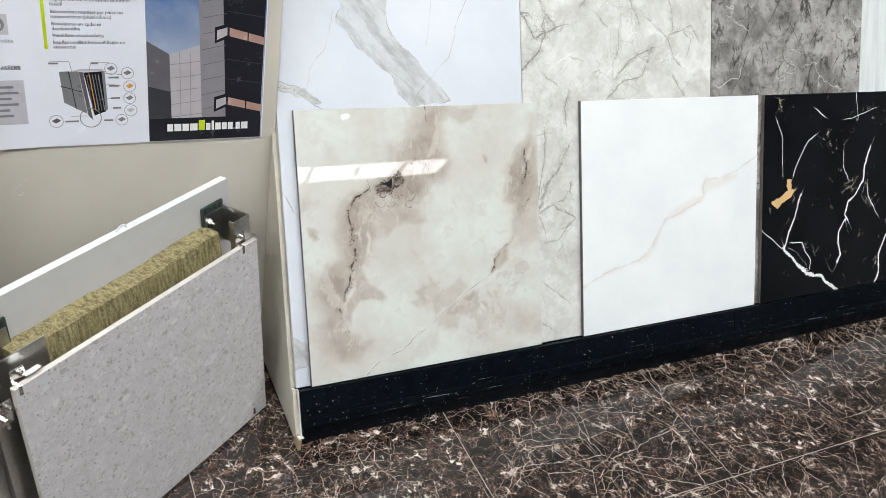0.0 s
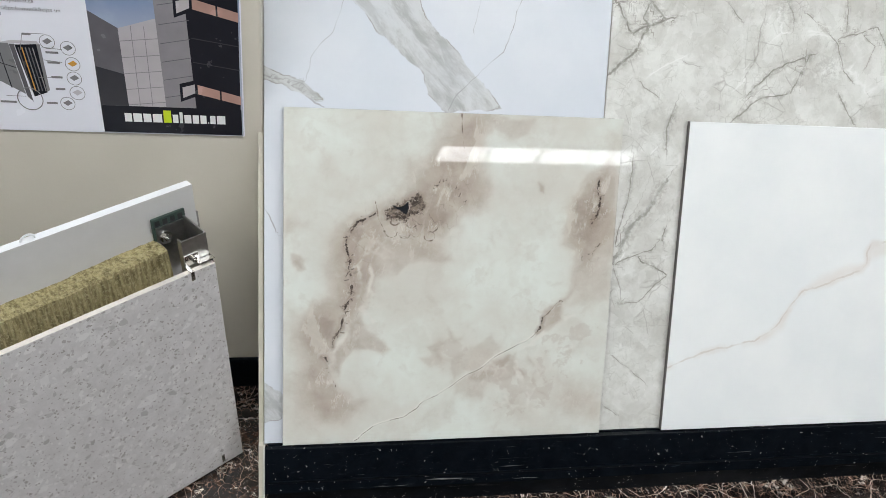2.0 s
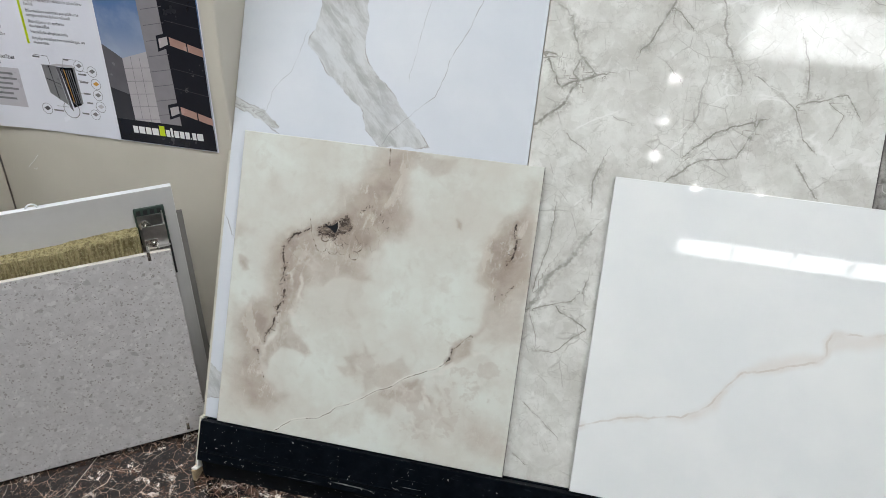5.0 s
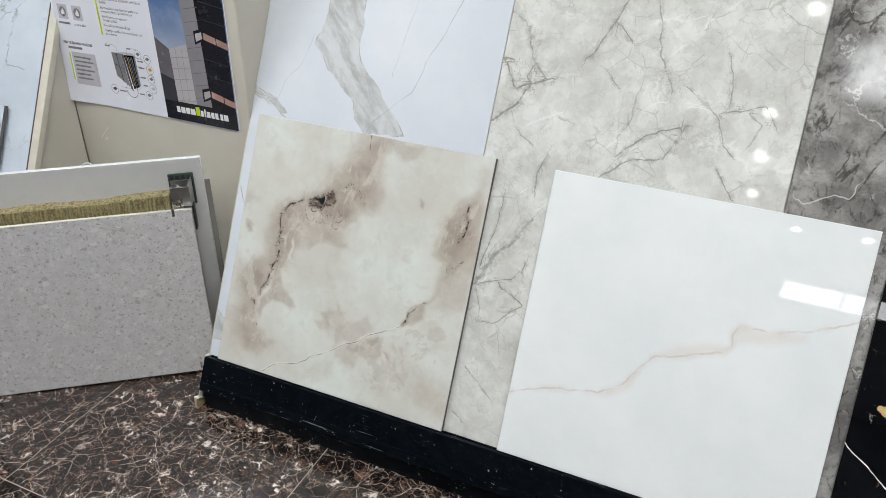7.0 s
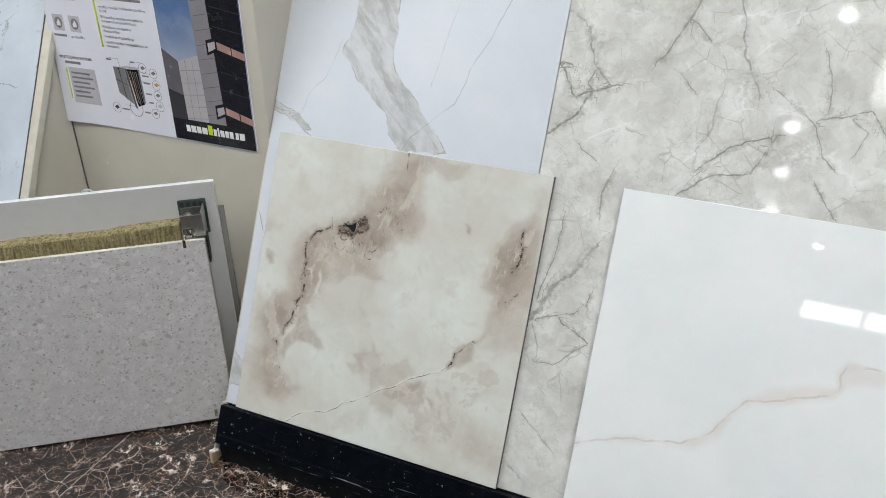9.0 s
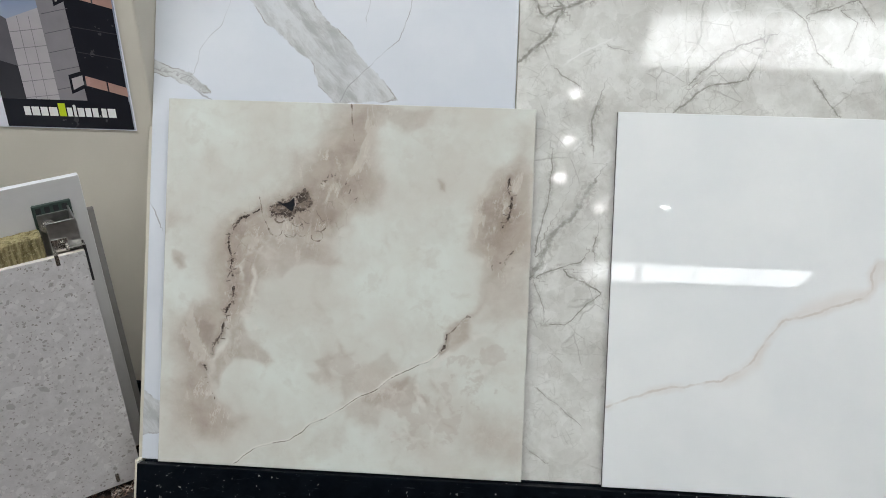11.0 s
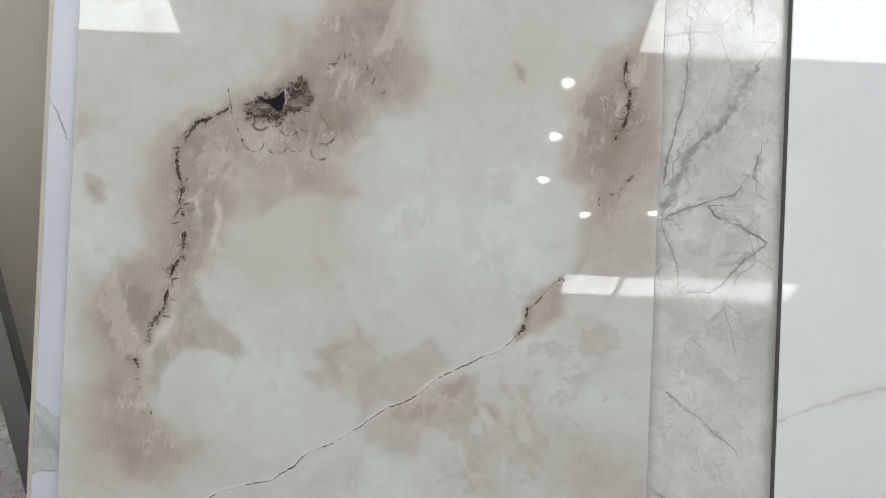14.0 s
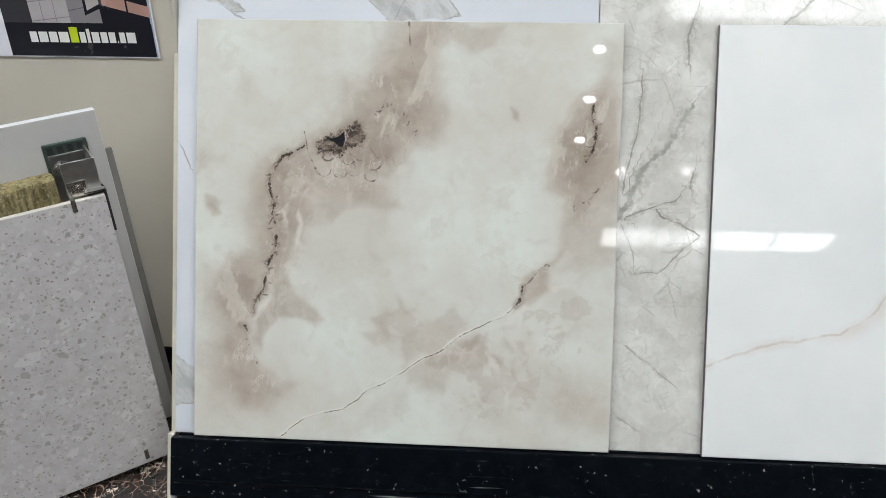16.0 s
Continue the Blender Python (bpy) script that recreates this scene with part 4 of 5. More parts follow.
CRACK_SHADE = [
    ([(0.296, 0.158), (0.338, 0.177), (0.363, 0.189), (0.380, 0.205), (0.387, 0.192), (0.396, 0.175), (0.379, 0.156), (0.340, 0.132), (0.305, 0.112), (0.294, 0.136)], 0.68, 0.007),
    ([(0.305, 0.110), (0.351, 0.131), (0.397, 0.153), (0.426, 0.165), (0.435, 0.125), (0.393, 0.108), (0.376, 0.103), (0.363, 0.075), (0.336, 0.079), (0.315, 0.087)], 0.74, 0.009),
    ([(0.340, 0.132), (0.380, 0.151), (0.414, 0.159), (0.398, 0.135), (0.364, 0.116), (0.335, 0.111)], 0.95, 0.008),
    ([(0.399, 0.108), (0.447, 0.090), (0.472, 0.045), (0.432, 0.031), (0.401, 0.065)], 0.4, 0.015),
    ([(0.238, 0.043), (0.284, 0.074), (0.315, 0.093), (0.323, 0.044), (0.269, 0.018)], 0.45, 0.01),
]
ISLANDS = [
    ([(0.253, 0.179), (0.275, 0.194), (0.289, 0.188), (0.279, 0.175), (0.275, 0.157), (0.259, 0.168)], 0.8, 0.005),
    ([(0.243, 0.158), (0.274, 0.164), (0.293, 0.156), (0.283, 0.146), (0.263, 0.135), (0.250, 0.144)], 0.75, 0.005),
    ([(0.290, 0.217), (0.307, 0.209), (0.308, 0.197), (0.330, 0.203), (0.332, 0.192), (0.314, 0.186), (0.297, 0.191)], 0.75, 0.005),
    ([(0.330, 0.234), (0.346, 0.231), (0.336, 0.218), (0.331, 0.222)], 0.5, 0.004),
    ([(0.394, 0.216), (0.404, 0.199), (0.396, 0.184)], 0.45, 0.005),
]
FLECKS = [
    ([(0.432, 0.136), (0.445, 0.122), (0.441, 0.116), (0.427, 0.129)], 0.7, 0.004),
    ([(0.460, 0.123), (0.470, 0.112), (0.467, 0.100), (0.457, 0.111)], 0.7, 0.004),
    ([(0.472, 0.097), (0.485, 0.086), (0.487, 0.076), (0.473, 0.089)], 0.6, 0.004),
    ([(0.477, 0.118), (0.496, 0.104), (0.487, 0.101)], 0.5, 0.004),
    ([(0.449, 0.166), (0.468, 0.144), (0.459, 0.137), (0.447, 0.151)], 0.5, 0.006),
    ([(0.506, 0.134), (0.516, 0.105), (0.510, 0.105)], 0.45, 0.004),
]
CRACK = [(0.157, 0.424), (0.141, 0.414), (0.128, 0.410), (0.117, 0.394), (0.108, 0.378), (0.107, 0.358), (0.113, 0.343), (0.111, 0.328), (0.115, 0.314), (0.117, 0.295), (0.116, 0.274), (0.110, 0.263), (0.106, 0.253), (0.102, 0.238), (0.102, 0.222), (0.095, 0.207), (0.090, 0.195), (0.089, 0.184)]
CRACK_TAIL = [(0.068, 0.165), (0.075, 0.163), (0.080, 0.154), (0.077, 0.143), (0.081, 0.126), (0.087, 0.119), (0.092, 0.110), (0.102, 0.098)]
HEALED = [(0.129, 0.006), (0.157, 0.030), (0.186, 0.039), (0.215, 0.047), (0.237, 0.062), (0.254, 0.074), (0.277, 0.085), (0.300, 0.101), (0.328, 0.121), (0.351, 0.134), (0.374, 0.152), (0.391, 0.163), (0.414, 0.173), (0.442, 0.188), (0.456, 0.198), (0.470, 0.214)]
SPUR_CRACK = [(0.457, 0.197), (0.466, 0.208), (0.471, 0.217), (0.473, 0.231), (0.481, 0.238), (0.495, 0.257), (0.504, 0.267), (0.509, 0.264)]
RIGHT_CRACK = [(0.563, 0.488), (0.561, 0.470), (0.567, 0.455), (0.566, 0.435), (0.561, 0.423), (0.554, 0.411)]
CUT = [(0.156, 0.447), (0.162, 0.417), (0.174, 0.381)]
SHELF = [(0.572, 0.373), (0.562, 0.358), (0.547, 0.349), (0.535, 0.344)]
WHITE_STREAK = [(0.160, 0.364), (0.155, 0.340), (0.152, 0.305), (0.144, 0.275), (0.136, 0.248), (0.153, 0.235), (0.162, 0.223)]
CRACK_RIM = [(0.104, 0.238), (0.116, 0.218), (0.112, 0.201), (0.098, 0.182), (0.087, 0.166), (0.092, 0.150)]
TAIL_RIM = [(0.082, 0.155), (0.089, 0.126), (0.095, 0.118), (0.077, 0.113)]
PALE_BRANCH = [(0.364, 0.110), (0.388, 0.099), (0.411, 0.092)]
PALE_FORK = [(0.427, 0.148), (0.433, 0.113), (0.450, 0.085)]
PALE_SEAM = [(0.534, 0.234), (0.500, 0.215), (0.465, 0.193), (0.426, 0.171)]
HOLLOW = [(0.177, 0.429), (0.190, 0.437), (0.202, 0.436), (0.213, 0.445), (0.216, 0.433), (0.219, 0.448), (0.228, 0.456), (0.236, 0.449), (0.237, 0.437), (0.230, 0.426), (0.217, 0.424), (0.209, 0.415), (0.194, 0.413), (0.179, 0.417)]
VOID = [(0.183, 0.441), (0.194, 0.435), (0.202, 0.435), (0.213, 0.444), (0.214, 0.431), (0.210, 0.419), (0.203, 0.424), (0.194, 0.431)]
SHELLS = []
for u, v, r, a0, a1 in ((0.184, 0.391, 0.011, 185, 355), (0.208, 0.391, 0.0125, 190, 350), (0.229, 0.39, 0.009, 200, 330), (0.253, 0.382, 0.009, 170, 470), (0.255, 0.402, 0.012, 250, 360), (0.192, 0.409, 0.009, 190, 330), (0.221, 0.406, 0.009, 190, 340)):
    SHELLS.append([(u + r * math.cos(radians(a)), v + r * math.sin(radians(a))) for a in range(a0, a1 + 1, 20)])


def splinters(line, every, longest, rng):
    """Short curved shards that stand off a crack to both sides."""
    out = []
    for (xa, ya), (xb, yb) in zip(line[:-1], line[1:]):
        d = Vector((xb - xa, yb - ya))
        for k in range(max(1, round(d.length / every))):
            s = (k + rng.random()) * every / d.length
            if rng.random() < 0.75:
                turn = math.atan2(d.y, d.x) + rng.choice((-1, 1)) * rng.uniform(0.25, 1.5)
                size, bend = rng.uniform(0.3, 1.0) * longest, rng.uniform(-0.9, 0.9)
                x, y = xa + d.x * s + rng.uniform(-0.002, 0.002), ya + d.y * s
                mid = (x + 0.5 * size * math.cos(turn), y + 0.5 * size * math.sin(turn))
                out.append([(x, y), mid, (mid[0] + 0.5 * size * math.cos(turn + bend), mid[1] + 0.5 * size * math.sin(turn + bend))])
    return out


def nearest(points, lines):
    return np.min([away(points, line)[0] for line in lines], axis=0)


def onyx_fields(p, flat):
    rng = random.Random(4)
    clear = np.ones(len(p))
    for outline, much, soft in (*PLUME, *VEILS, *BASIN, *LEFT_PLUME, *LOWER_LEFT, *RIGHT_PLUME, *SPUR, *[(o, 0.72 * m, w) for o, m, w in (*CRACK_SHADE, *ISLANDS)], *FLECKS):
        s = np.clip(0.5 + depth(p, outline) / (2 * max(soft, 0.008)), 0, 1)
        clear *= 1 - min(0.97, 0.85 * much) * s * s * (3 - 2 * s)
    web = np.zeros(len(p))
    for u, v, a, b in ((0.44, 0.10, 0.11, 0.07), (0.53, 0.19, 0.07, 0.05), (0.14, 0.31, 0.04, 0.09), (0.30, 0.17, 0.05, 0.04)):
        web = np.maximum(web, np.exp(-((p[:, 0] - u) / a) ** 2 - ((p[:, 1] - v) / b) ** 2))
    near = 0.4 * p + 0.6 * flat
    open_cracks = [CRACK[:4], CRACK[4:9], CRACK[9:13], CRACK[13:], CRACK_TAIL[:3], SPUR_CRACK[1:4], RIGHT_CRACK]
    shards = splinters(CRACK, 0.0035, 0.012, rng) + splinters(CRACK_TAIL, 0.012, 0.007, rng) + splinters(RIGHT_CRACK, 0.006, 0.009, rng) + splinters(SHELF, 0.007, 0.012, rng) + splinters([(0.236, 0.449), (0.262, 0.472), (0.285, 0.488)], 0.006, 0.009, rng) + splinters([(0.300, 0.475), (0.307, 0.452), (0.316, 0.44)], 0.005, 0.008, rng) + splinters([*HOLLOW[6:], HOLLOW[0]], 0.004, 0.010, rng) + splinters(SPUR_CRACK[3:], 0.008, 0.006, rng)
    far, sign = away(near, HEALED)
    end = np.clip((0.475 - near[:, 0]) / 0.02, 0, 1)
    return {"stain": 1 - clear, "web": web, "crack": 1000 * nearest(near, open_cracks), "shard": 1000 * nearest(near, shards), "shell": 1000 * nearest(near, SHELLS + [CUT, SPUR_CRACK[3:], SHELF[:3], [(0.302, 0.6), (0.308, 0.542)]]),
            "streak": 1000 * nearest(p, [WHITE_STREAK, CRACK_RIM, TAIL_RIM, PALE_BRANCH, PALE_FORK, PALE_SEAM]), "side": 1000 * far * sign, "lips": np.clip(1.6 - far / 0.006, 0, 1) * end,
            "skin": np.exp(-((near[:, 0] - 0.225) / 0.06) ** 2 - ((near[:, 1] - 0.412) / 0.035) ** 2) + 0.45 * np.exp(-((near[:, 0] - 0.130) / 0.025) ** 2 - ((near[:, 1] - 0.32) / 0.09) ** 2) + 0.6 * np.exp(-((near[:, 0] - 0.30) / 0.03) ** 2 - ((near[:, 1] - 0.46) / 0.03) ** 2) + 0.7 * np.exp(-((near[:, 0] - 0.56) / 0.014) ** 2 - ((near[:, 1] - 0.44) / 0.05) ** 2) + 0.6 * np.exp(-((near[:, 0] - 0.55) / 0.02) ** 2 - ((near[:, 1] - 0.352) / 0.016) ** 2),
            "hollow": 1000 * depth(near, HOLLOW), "void": 1000 * depth(near, VOID)}


slab("onyx_tile", 0.6, 0.6, THICK, onyx_material(), TILE_EDGE, on_stand(0.470, 0), "square polished onyx tile, cream and brown, on the black ledge", 0.0016, shake=0.009, seed=7.0, paint=onyx_fields)
slab("white_tile", 0.605, 0.6, THICK, white_material(), TILE_EDGE, on_stand(1.199, 0, 0.0005), "square polished white tile with one fine beige vein", 0.005,
     veins=[([(-0.02, 0.122), (0.073, 0.158), (0.126, 0.169), (0.178, 0.179), (0.223, 0.208), (0.242, 0.238), (0.273, 0.283), (0.324, 0.296), (0.391, 0.319), (0.403, 0.333), (0.403, 0.358), (0.414, 0.377), (0.472, 0.38), (0.53, 0.395), (0.61, 0.438)], 0.003, 0.9)],
     bands=[[(0.273, 0.281), (0.302, 0.309), (0.355, 0.328), (0.403, 0.333), (0.394, 0.317), (0.325, 0.29)], [(0.158, 0.171), (0.223, 0.208), (0.247, 0.239), (0.24, 0.205), (0.19, 0.172)], [(0.407, 0.339), (0.415, 0.376), (0.472, 0.381), (0.528, 0.388), (0.531, 0.375), (0.452, 0.352)]], shake=0.004, seed=9.0)
BLACK_BRANCHES = [
    ([(0.358, 0.222), (0.327, 0.181), (0.324, 0.147), (0.336, 0.110), (0.320, 0.085)], 0.0042, 1.0), ([(0.335, 0.422), (0.334, 0.379), (0.356, 0.344)], 0.0016, 1.0), ([(0.120, 0.171), (0.168, 0.163), (0.186, 0.130), (0.206, 0.107), (0.200, 0.082)], 0.0018, 1.0),
    ([(-0.001, 0.217), (0.027, 0.194), (0.085, 0.155)], 0.0014, 1.0), ([(0.548, 0.151), (0.516, 0.090), (0.520, 0.035), (0.503, 0.0)], 0.0042, 1.0), ([(0.448, 0.320), (0.456, 0.275), (0.5, 0.222)], 0.002, 1.0), ([(0.211, 0.552), (0.248, 0.529)], 0.0016, 1.0),
    ([(0.05, 0.53), (0.074, 0.476), (0.078, 0.371)], 0.0012, 1.0), ([(0.38, 0.597), (0.392, 0.53), (0.334, 0.52)], 0.0012, 1.0), ([(0.392, 0.53), (0.473, 0.552)], 0.0012, 1.0),
]
slab("black_tile", 0.6, 0.6, THICK, black_material(), plain("brown_tile_edge", (0.16, 0.14, 0.125), 0.7, grain=200, vary=0.25), on_stand(1.828, 0, 0.001), "square polished black marble tile with white and gold veins", 0.004,
     veins=[([(0.209, 0.478), (0.179, 0.463), (0.152, 0.424), (0.135, 0.392), (0.124, 0.364)], 0.002, 1.0), ([(0.157, 0.307), (0.140, 0.267), (0.123, 0.226), (0.101, 0.187), (0.092, 0.154)], 0.0035, 1.0),
            ([(0.085, 0.158), (0.122, 0.125), (0.151, 0.096), (0.196, 0.068), (0.258, 0.052), (0.277, 0.029), (0.324, 0.001)], 0.0058, 1.0), ([(0.454, 0.429), (0.431, 0.382), (0.427, 0.330), (0.398, 0.289), (0.361, 0.265), (0.350, 0.232), (0.364, 0.213)], 0.0036, 1.0),
            *BLACK_BRANCHES],
     bands=[[(0.035, 0.297), (0.069, 0.306), (0.102, 0.328), (0.094, 0.356), (0.118, 0.355), (0.119, 0.327), (0.144, 0.328), (0.115, 0.302), (0.081, 0.288), (0.065, 0.273), (0.046, 0.283)]], shake=0.005, seed=11.0)

# ---- the neighbouring display ----
LB = (1.612, 0.435)
left = thing("tile_display", pose(-0.14, 1.6, 0), "second leaning tile display with cream chipped end panel", "display stand")
bm = bmesh.new()
prism(bm, [(1.43, 0.03), (1.43 + 0.72 * SIN / COS, 0.75), (WALL_Y - 0.002, 0.76), (WALL_Y - 0.002, 0.0), (1.43, 0.0)], "x", -0.152, -0.1395)
ob = part("end_panel", bm, CREAM, left, "cream painted end panel")
ob.matrix_world = Matrix.Identity(4)
ob = part("edge_strip", box(bmesh.new(), -0.012, 0.014, -0.52, 0.66, -0.012, 0.006, 0.0015), BOARD, left, "chipped cream board edge")
ob.matrix_world = on_stand(-0.142, 0, 0.0, LB)
ob = part("backing", box(bmesh.new(), -1.5, -0.013, -0.52, 0.66, -0.014, -0.004), BOARD, left)
ob.matrix_world = on_stand(-0.142, 0, 0.0, LB)
ob = part("plinth_board", box(bmesh.new(), -1.5, -0.019, -0.60, -0.535, -0.03, 0.01, 0.001), BLACK_PAINT, left)
ob.matrix_world = on_stand(-0.142, 0.07, 0.0, LB)
slab("marble_tile", 1.2, 1.16, 0.01, left_marble_material(), TILE_EDGE, on_stand(-1.356, -0.50, 0.008, LB), "large blue-white marble tile with dark veins", 0.2)
slab("leaning_tile", 0.6, 0.6, 0.011, left_marble_material(), TILE_EDGE, on_stand(-0.842, -0.416, 0.026, LB), "pale square marble tile propped on the second display", 0.2)

# ---- the facade sample leaning on the wall ----
LONG, TALL = 0.5495, 0.449
ALONG, UP = Vector((0.8114, 0.5843, 0.0165)).normalized(), Vector((-0.072, 0.0718, 0.9948))
UP = (UP - UP.dot(ALONG) * ALONG).normalized()
OUT = ALONG.cross(UP).normalized()
CORNER = Vector((0.3618, 1.6402, 0.460)) - TALL * UP
FRAME = Matrix((ALONG, UP, OUT)).transposed().to_4x4()
FRAME.translation = CORNER
sample = thing("facade_sample", pose(0.1, 1.45, 0), "ventilated facade sample with terrazzo cladding, mineral wool and white board", "facade sample")


def sample_part(name, bm, material, label=""):
    ob = part(name, bm, material, sample, label)
    ob.matrix_world = FRAME
    return ob


bm = box(bmesh.new(), -LONG, 0, 0, TALL, -0.011, 0, 0.0008)
ob = sample_part("cladding_panel", bm, [TERRAZZO, PALE_EDGE], "grey speckled terrazzo panel with pale edges")
for f in ob.data.polygons:
    f.material_index = 0 if f.normal.z > 0.5 else 1
bm = box(bmesh.new(), -LONG - 0.03, 0.027, 0.004, TALL + 0.096, -0.112, -0.0945, 0.001)
ob = sample_part("back_board", bm, [WHITE_BOARD, WHITE_RIM], "white laminated board with bright edges")
for f in ob.data.polygons:
    f.material_index = 0 if abs(f.normal.z) > 0.5 else 1
sample_part("rear_sheet", box(bmesh.new(), -LONG, 0.039, 0.004, TALL + 0.03, -0.1215, -0.1125, 0.0006), GREY_SHEET, "thin grey fibre sheet")

# mineral wool with ribbed front and frayed top
W0, W1, WB, WT, WN, WF = -LONG + 0.045, -0.053, 0.04, TALL + 0.014, -0.094, -0.046
nx, nz = 230, 26
verts, faces = [], []
prof = [("front", k / nz) for k in range(nz + 1)] + [("top", k / 8) for k in range(1, 9)]
for a in range(nx + 1):
    x = W0 + (W1 - W0) * a / nx
    rib = 0.0013 * math.sin(x * 2 * math.pi / 0.0095 + 0.7 * math.sin(x * 40))
    for kind, s in prof:
        w = noise.noise_vector((x * 45, s * 9, 3.0 if kind == "front" else 9.0)) * 0.0022 + noise.noise_vector((x * 160, s * 30, 1.0)) * 0.001
        edge = 0.004 * max(0.0, (s - 0.9) / 0.1) if kind == "front" else 0.004 * max(0.0, 1 - s * 5)
        if kind == "front":
            verts.append((x, WB + (WT - WB) * s + w.y * s, WF + rib + w.z - edge))
        else:
            verts.append((x, WT + w.y * 0.8 - edge * 0.4 + 0.0012 * math.sin(x * 31) + 0.012 * max(0.0, 1 + x / 0.2), WF + (WN - WF) * s + w.z * (1 - s)))
m = len(prof)
for a in range(nx):
    for k in range(m - 1):
        faces.append((a * m + k, a * m + m + k, a * m + m + k + 1, a * m + k + 1))
for end in (0, nx):
    verts.append((W0 if end == 0 else W1, WB, WN))
    strip = [end * m + k for k in range(m)] + [len(verts) - 1]
    faces.append(strip if end == 0 else strip[::-1])
me = bpy.data.meshes.new("insulation")
me.from_pydata(verts, [], faces)
me.materials.append(WOOL)
ob = new("insulation", me)
ob.parent, ob["label"] = sample, "olive yellow mineral wool slab, ribbed front"
ob.matrix_world = FRAME


def clip_part(x, z, s):
    """A stamped clip that holds the panel's edge, with its rivet; s: 1 over the top edge, -1 under the lower one."""
    bm = box(bmesh.new(), x - 0.012, x + 0.012, z - 0.02, z + 0.022, -0.0172, -0.0158)
    box(bm, x - 0.014, x - 0.008, z + 0.002 * s - 0.001, z + 0.002 * s + 0.001, -0.0158, 0.0026)
    box(bm, x - 0.014, x - 0.008, min(z - 0.014 * s, z + 0.003 * s), max(z - 0.014 * s, z + 0.003 * s), 0.0008, 0.0026)
    box(bm, x + 0.006, x + 0.034, z + 0.006, z + 0.0075, -0.0158, -0.004)
    clip = sample_part("clip", bm, STEEL, "stamped steel cladding clip")
    bm = rod(bmesh.new(), (x + 0.003, z + 0.012, -0.0158), (x + 0.003, z + 0.012, -0.0105), 0.0048, 14)
    rod(bm, (x + 0.003, z + 0.012, -0.0105), (x + 0.003, z + 0.012, -0.0085), 0.0026, 10)
    ob = part("rivet", bm, STEEL, clip)
    ob.matrix_world = FRAME


def pad_and_bolt(x):
    bm = box(bmesh.new(), x - 0.031, x + 0.029, TALL - 0.02, TALL + 0.061, -0.0943, -0.0885, 0.002)
    pad = sample_part("thermal_pad", bm, GREEN_PLASTIC, "dark green plastic pad")
    # no openings: dark blocks, slightly proud, imitate the shade inside slots
    for k in range(4):
        ob = part("slot_shade", box(bmesh.new(), x - 0.026 + k * 0.0135, x - 0.0178 + k * 0.0135, TALL + 0.046, TALL + 0.056, -0.0888, -0.0882), RUBBER_AND_SLOT_SHADE, pad, "raised dark block for the shade in a slot")
        ob.matrix_world = FRAME
    bm = rod(bmesh.new(), (x - 0.014, TALL + 0.024, -0.0847), (x - 0.014, TALL + 0.024, -0.078), 0.0085, 6)
    rod(bm, (x - 0.014, TALL + 0.024, -0.078), (x - 0.014, TALL + 0.024, -0.072), 0.004, 12)
    rod(bm, (x - 0.014, TALL + 0.024, -0.0848), (x - 0.014, TALL + 0.024, -0.083), 0.0115, 20)
    sample_part("bolt", bm, STEEL, "hexagonal steel bolt")


pad_and_bolt(-0.024)
bm = box(bmesh.new(), -0.051, -0.001, TALL - 0.03, TALL + 0.045, -0.0884, -0.0849, 0.0004)
box(bm, -0.003, 0.0, TALL - 0.03, TALL + 0.052, -0.0849, -0.0205, 0.0004)
sample_part("bracket", bm, ALU, "bare aluminium angle bracket")
bm = box(bmesh.new(), -0.044, 0.0005, 0.0, TALL + 0.050, -0.0202, -0.0175, 0.0004)
box(bm, -0.044, -0.0415, 0.0, TALL + 0.050, -0.030, -0.0202, 0.0004)
sample_part("upright_profile", bm, ALU, "brushed aluminium upright profile")
clip_part(-0.031, TALL, 1)
clip_part(-0.031, 0.012, -1)
sample_part("rubber_strip", box(bmesh.new(), 0.001, 0.005, TALL - 0.06, TALL + 0.004, -0.04, -0.014, 0.0008), RUBBER_AND_SLOT_SHADE, "black rubber strip")

pad_and_bolt(-LONG + 0.036)
bm = box(bmesh.new(), -LONG + 0.005, -LONG + 0.06, TALL - 0.03, TALL + 0.045, -0.0884, -0.0849, 0.0004)
box(bm, -LONG + 0.008, -LONG + 0.011, TALL - 0.03, TALL + 0.046, -0.0849, -0.036, 0.0004)
sample_part("bracket", bm, ALU, "bare aluminium angle bracket")
bm = box(bmesh.new(), -LONG - 0.055, -LONG + 0.086, 0.0, TALL + 0.035, -0.0355, -0.033, 0.0004)
box(bm, -LONG - 0.055, -LONG - 0.0525, 0.0, TALL + 0.035, -0.075, -0.0355, 0.0004)
box(bm, -LONG - 0.030, -LONG - 0.0275, 0.0, TALL - 0.03, -0.033, -0.020, 0.0004)
sample_part("upright_profile", bm, ALU, "wide brushed aluminium corner profile")
for x, z in ((-LONG + 0.02, TALL), (-LONG - 0.012, TALL - 0.045), (-LONG + 0.02, 0.012)):
    clip_part(x, z, 1 if z > 0.1 else -1)
bm = bmesh.new()
for dx, dz in ((-0.018, 0.012), (-0.004, 0.016), (-0.022, -0.004), (-0.006, -0.002)):
    rod(bm, (-LONG + dx, TALL + dz, -0.033), (-LONG + dx, TALL + dz, -0.0275), 0.0045, 12)
sample_part("rivet_head", bm, STEEL, "row of steel rivet heads")
bm = bmesh.new()
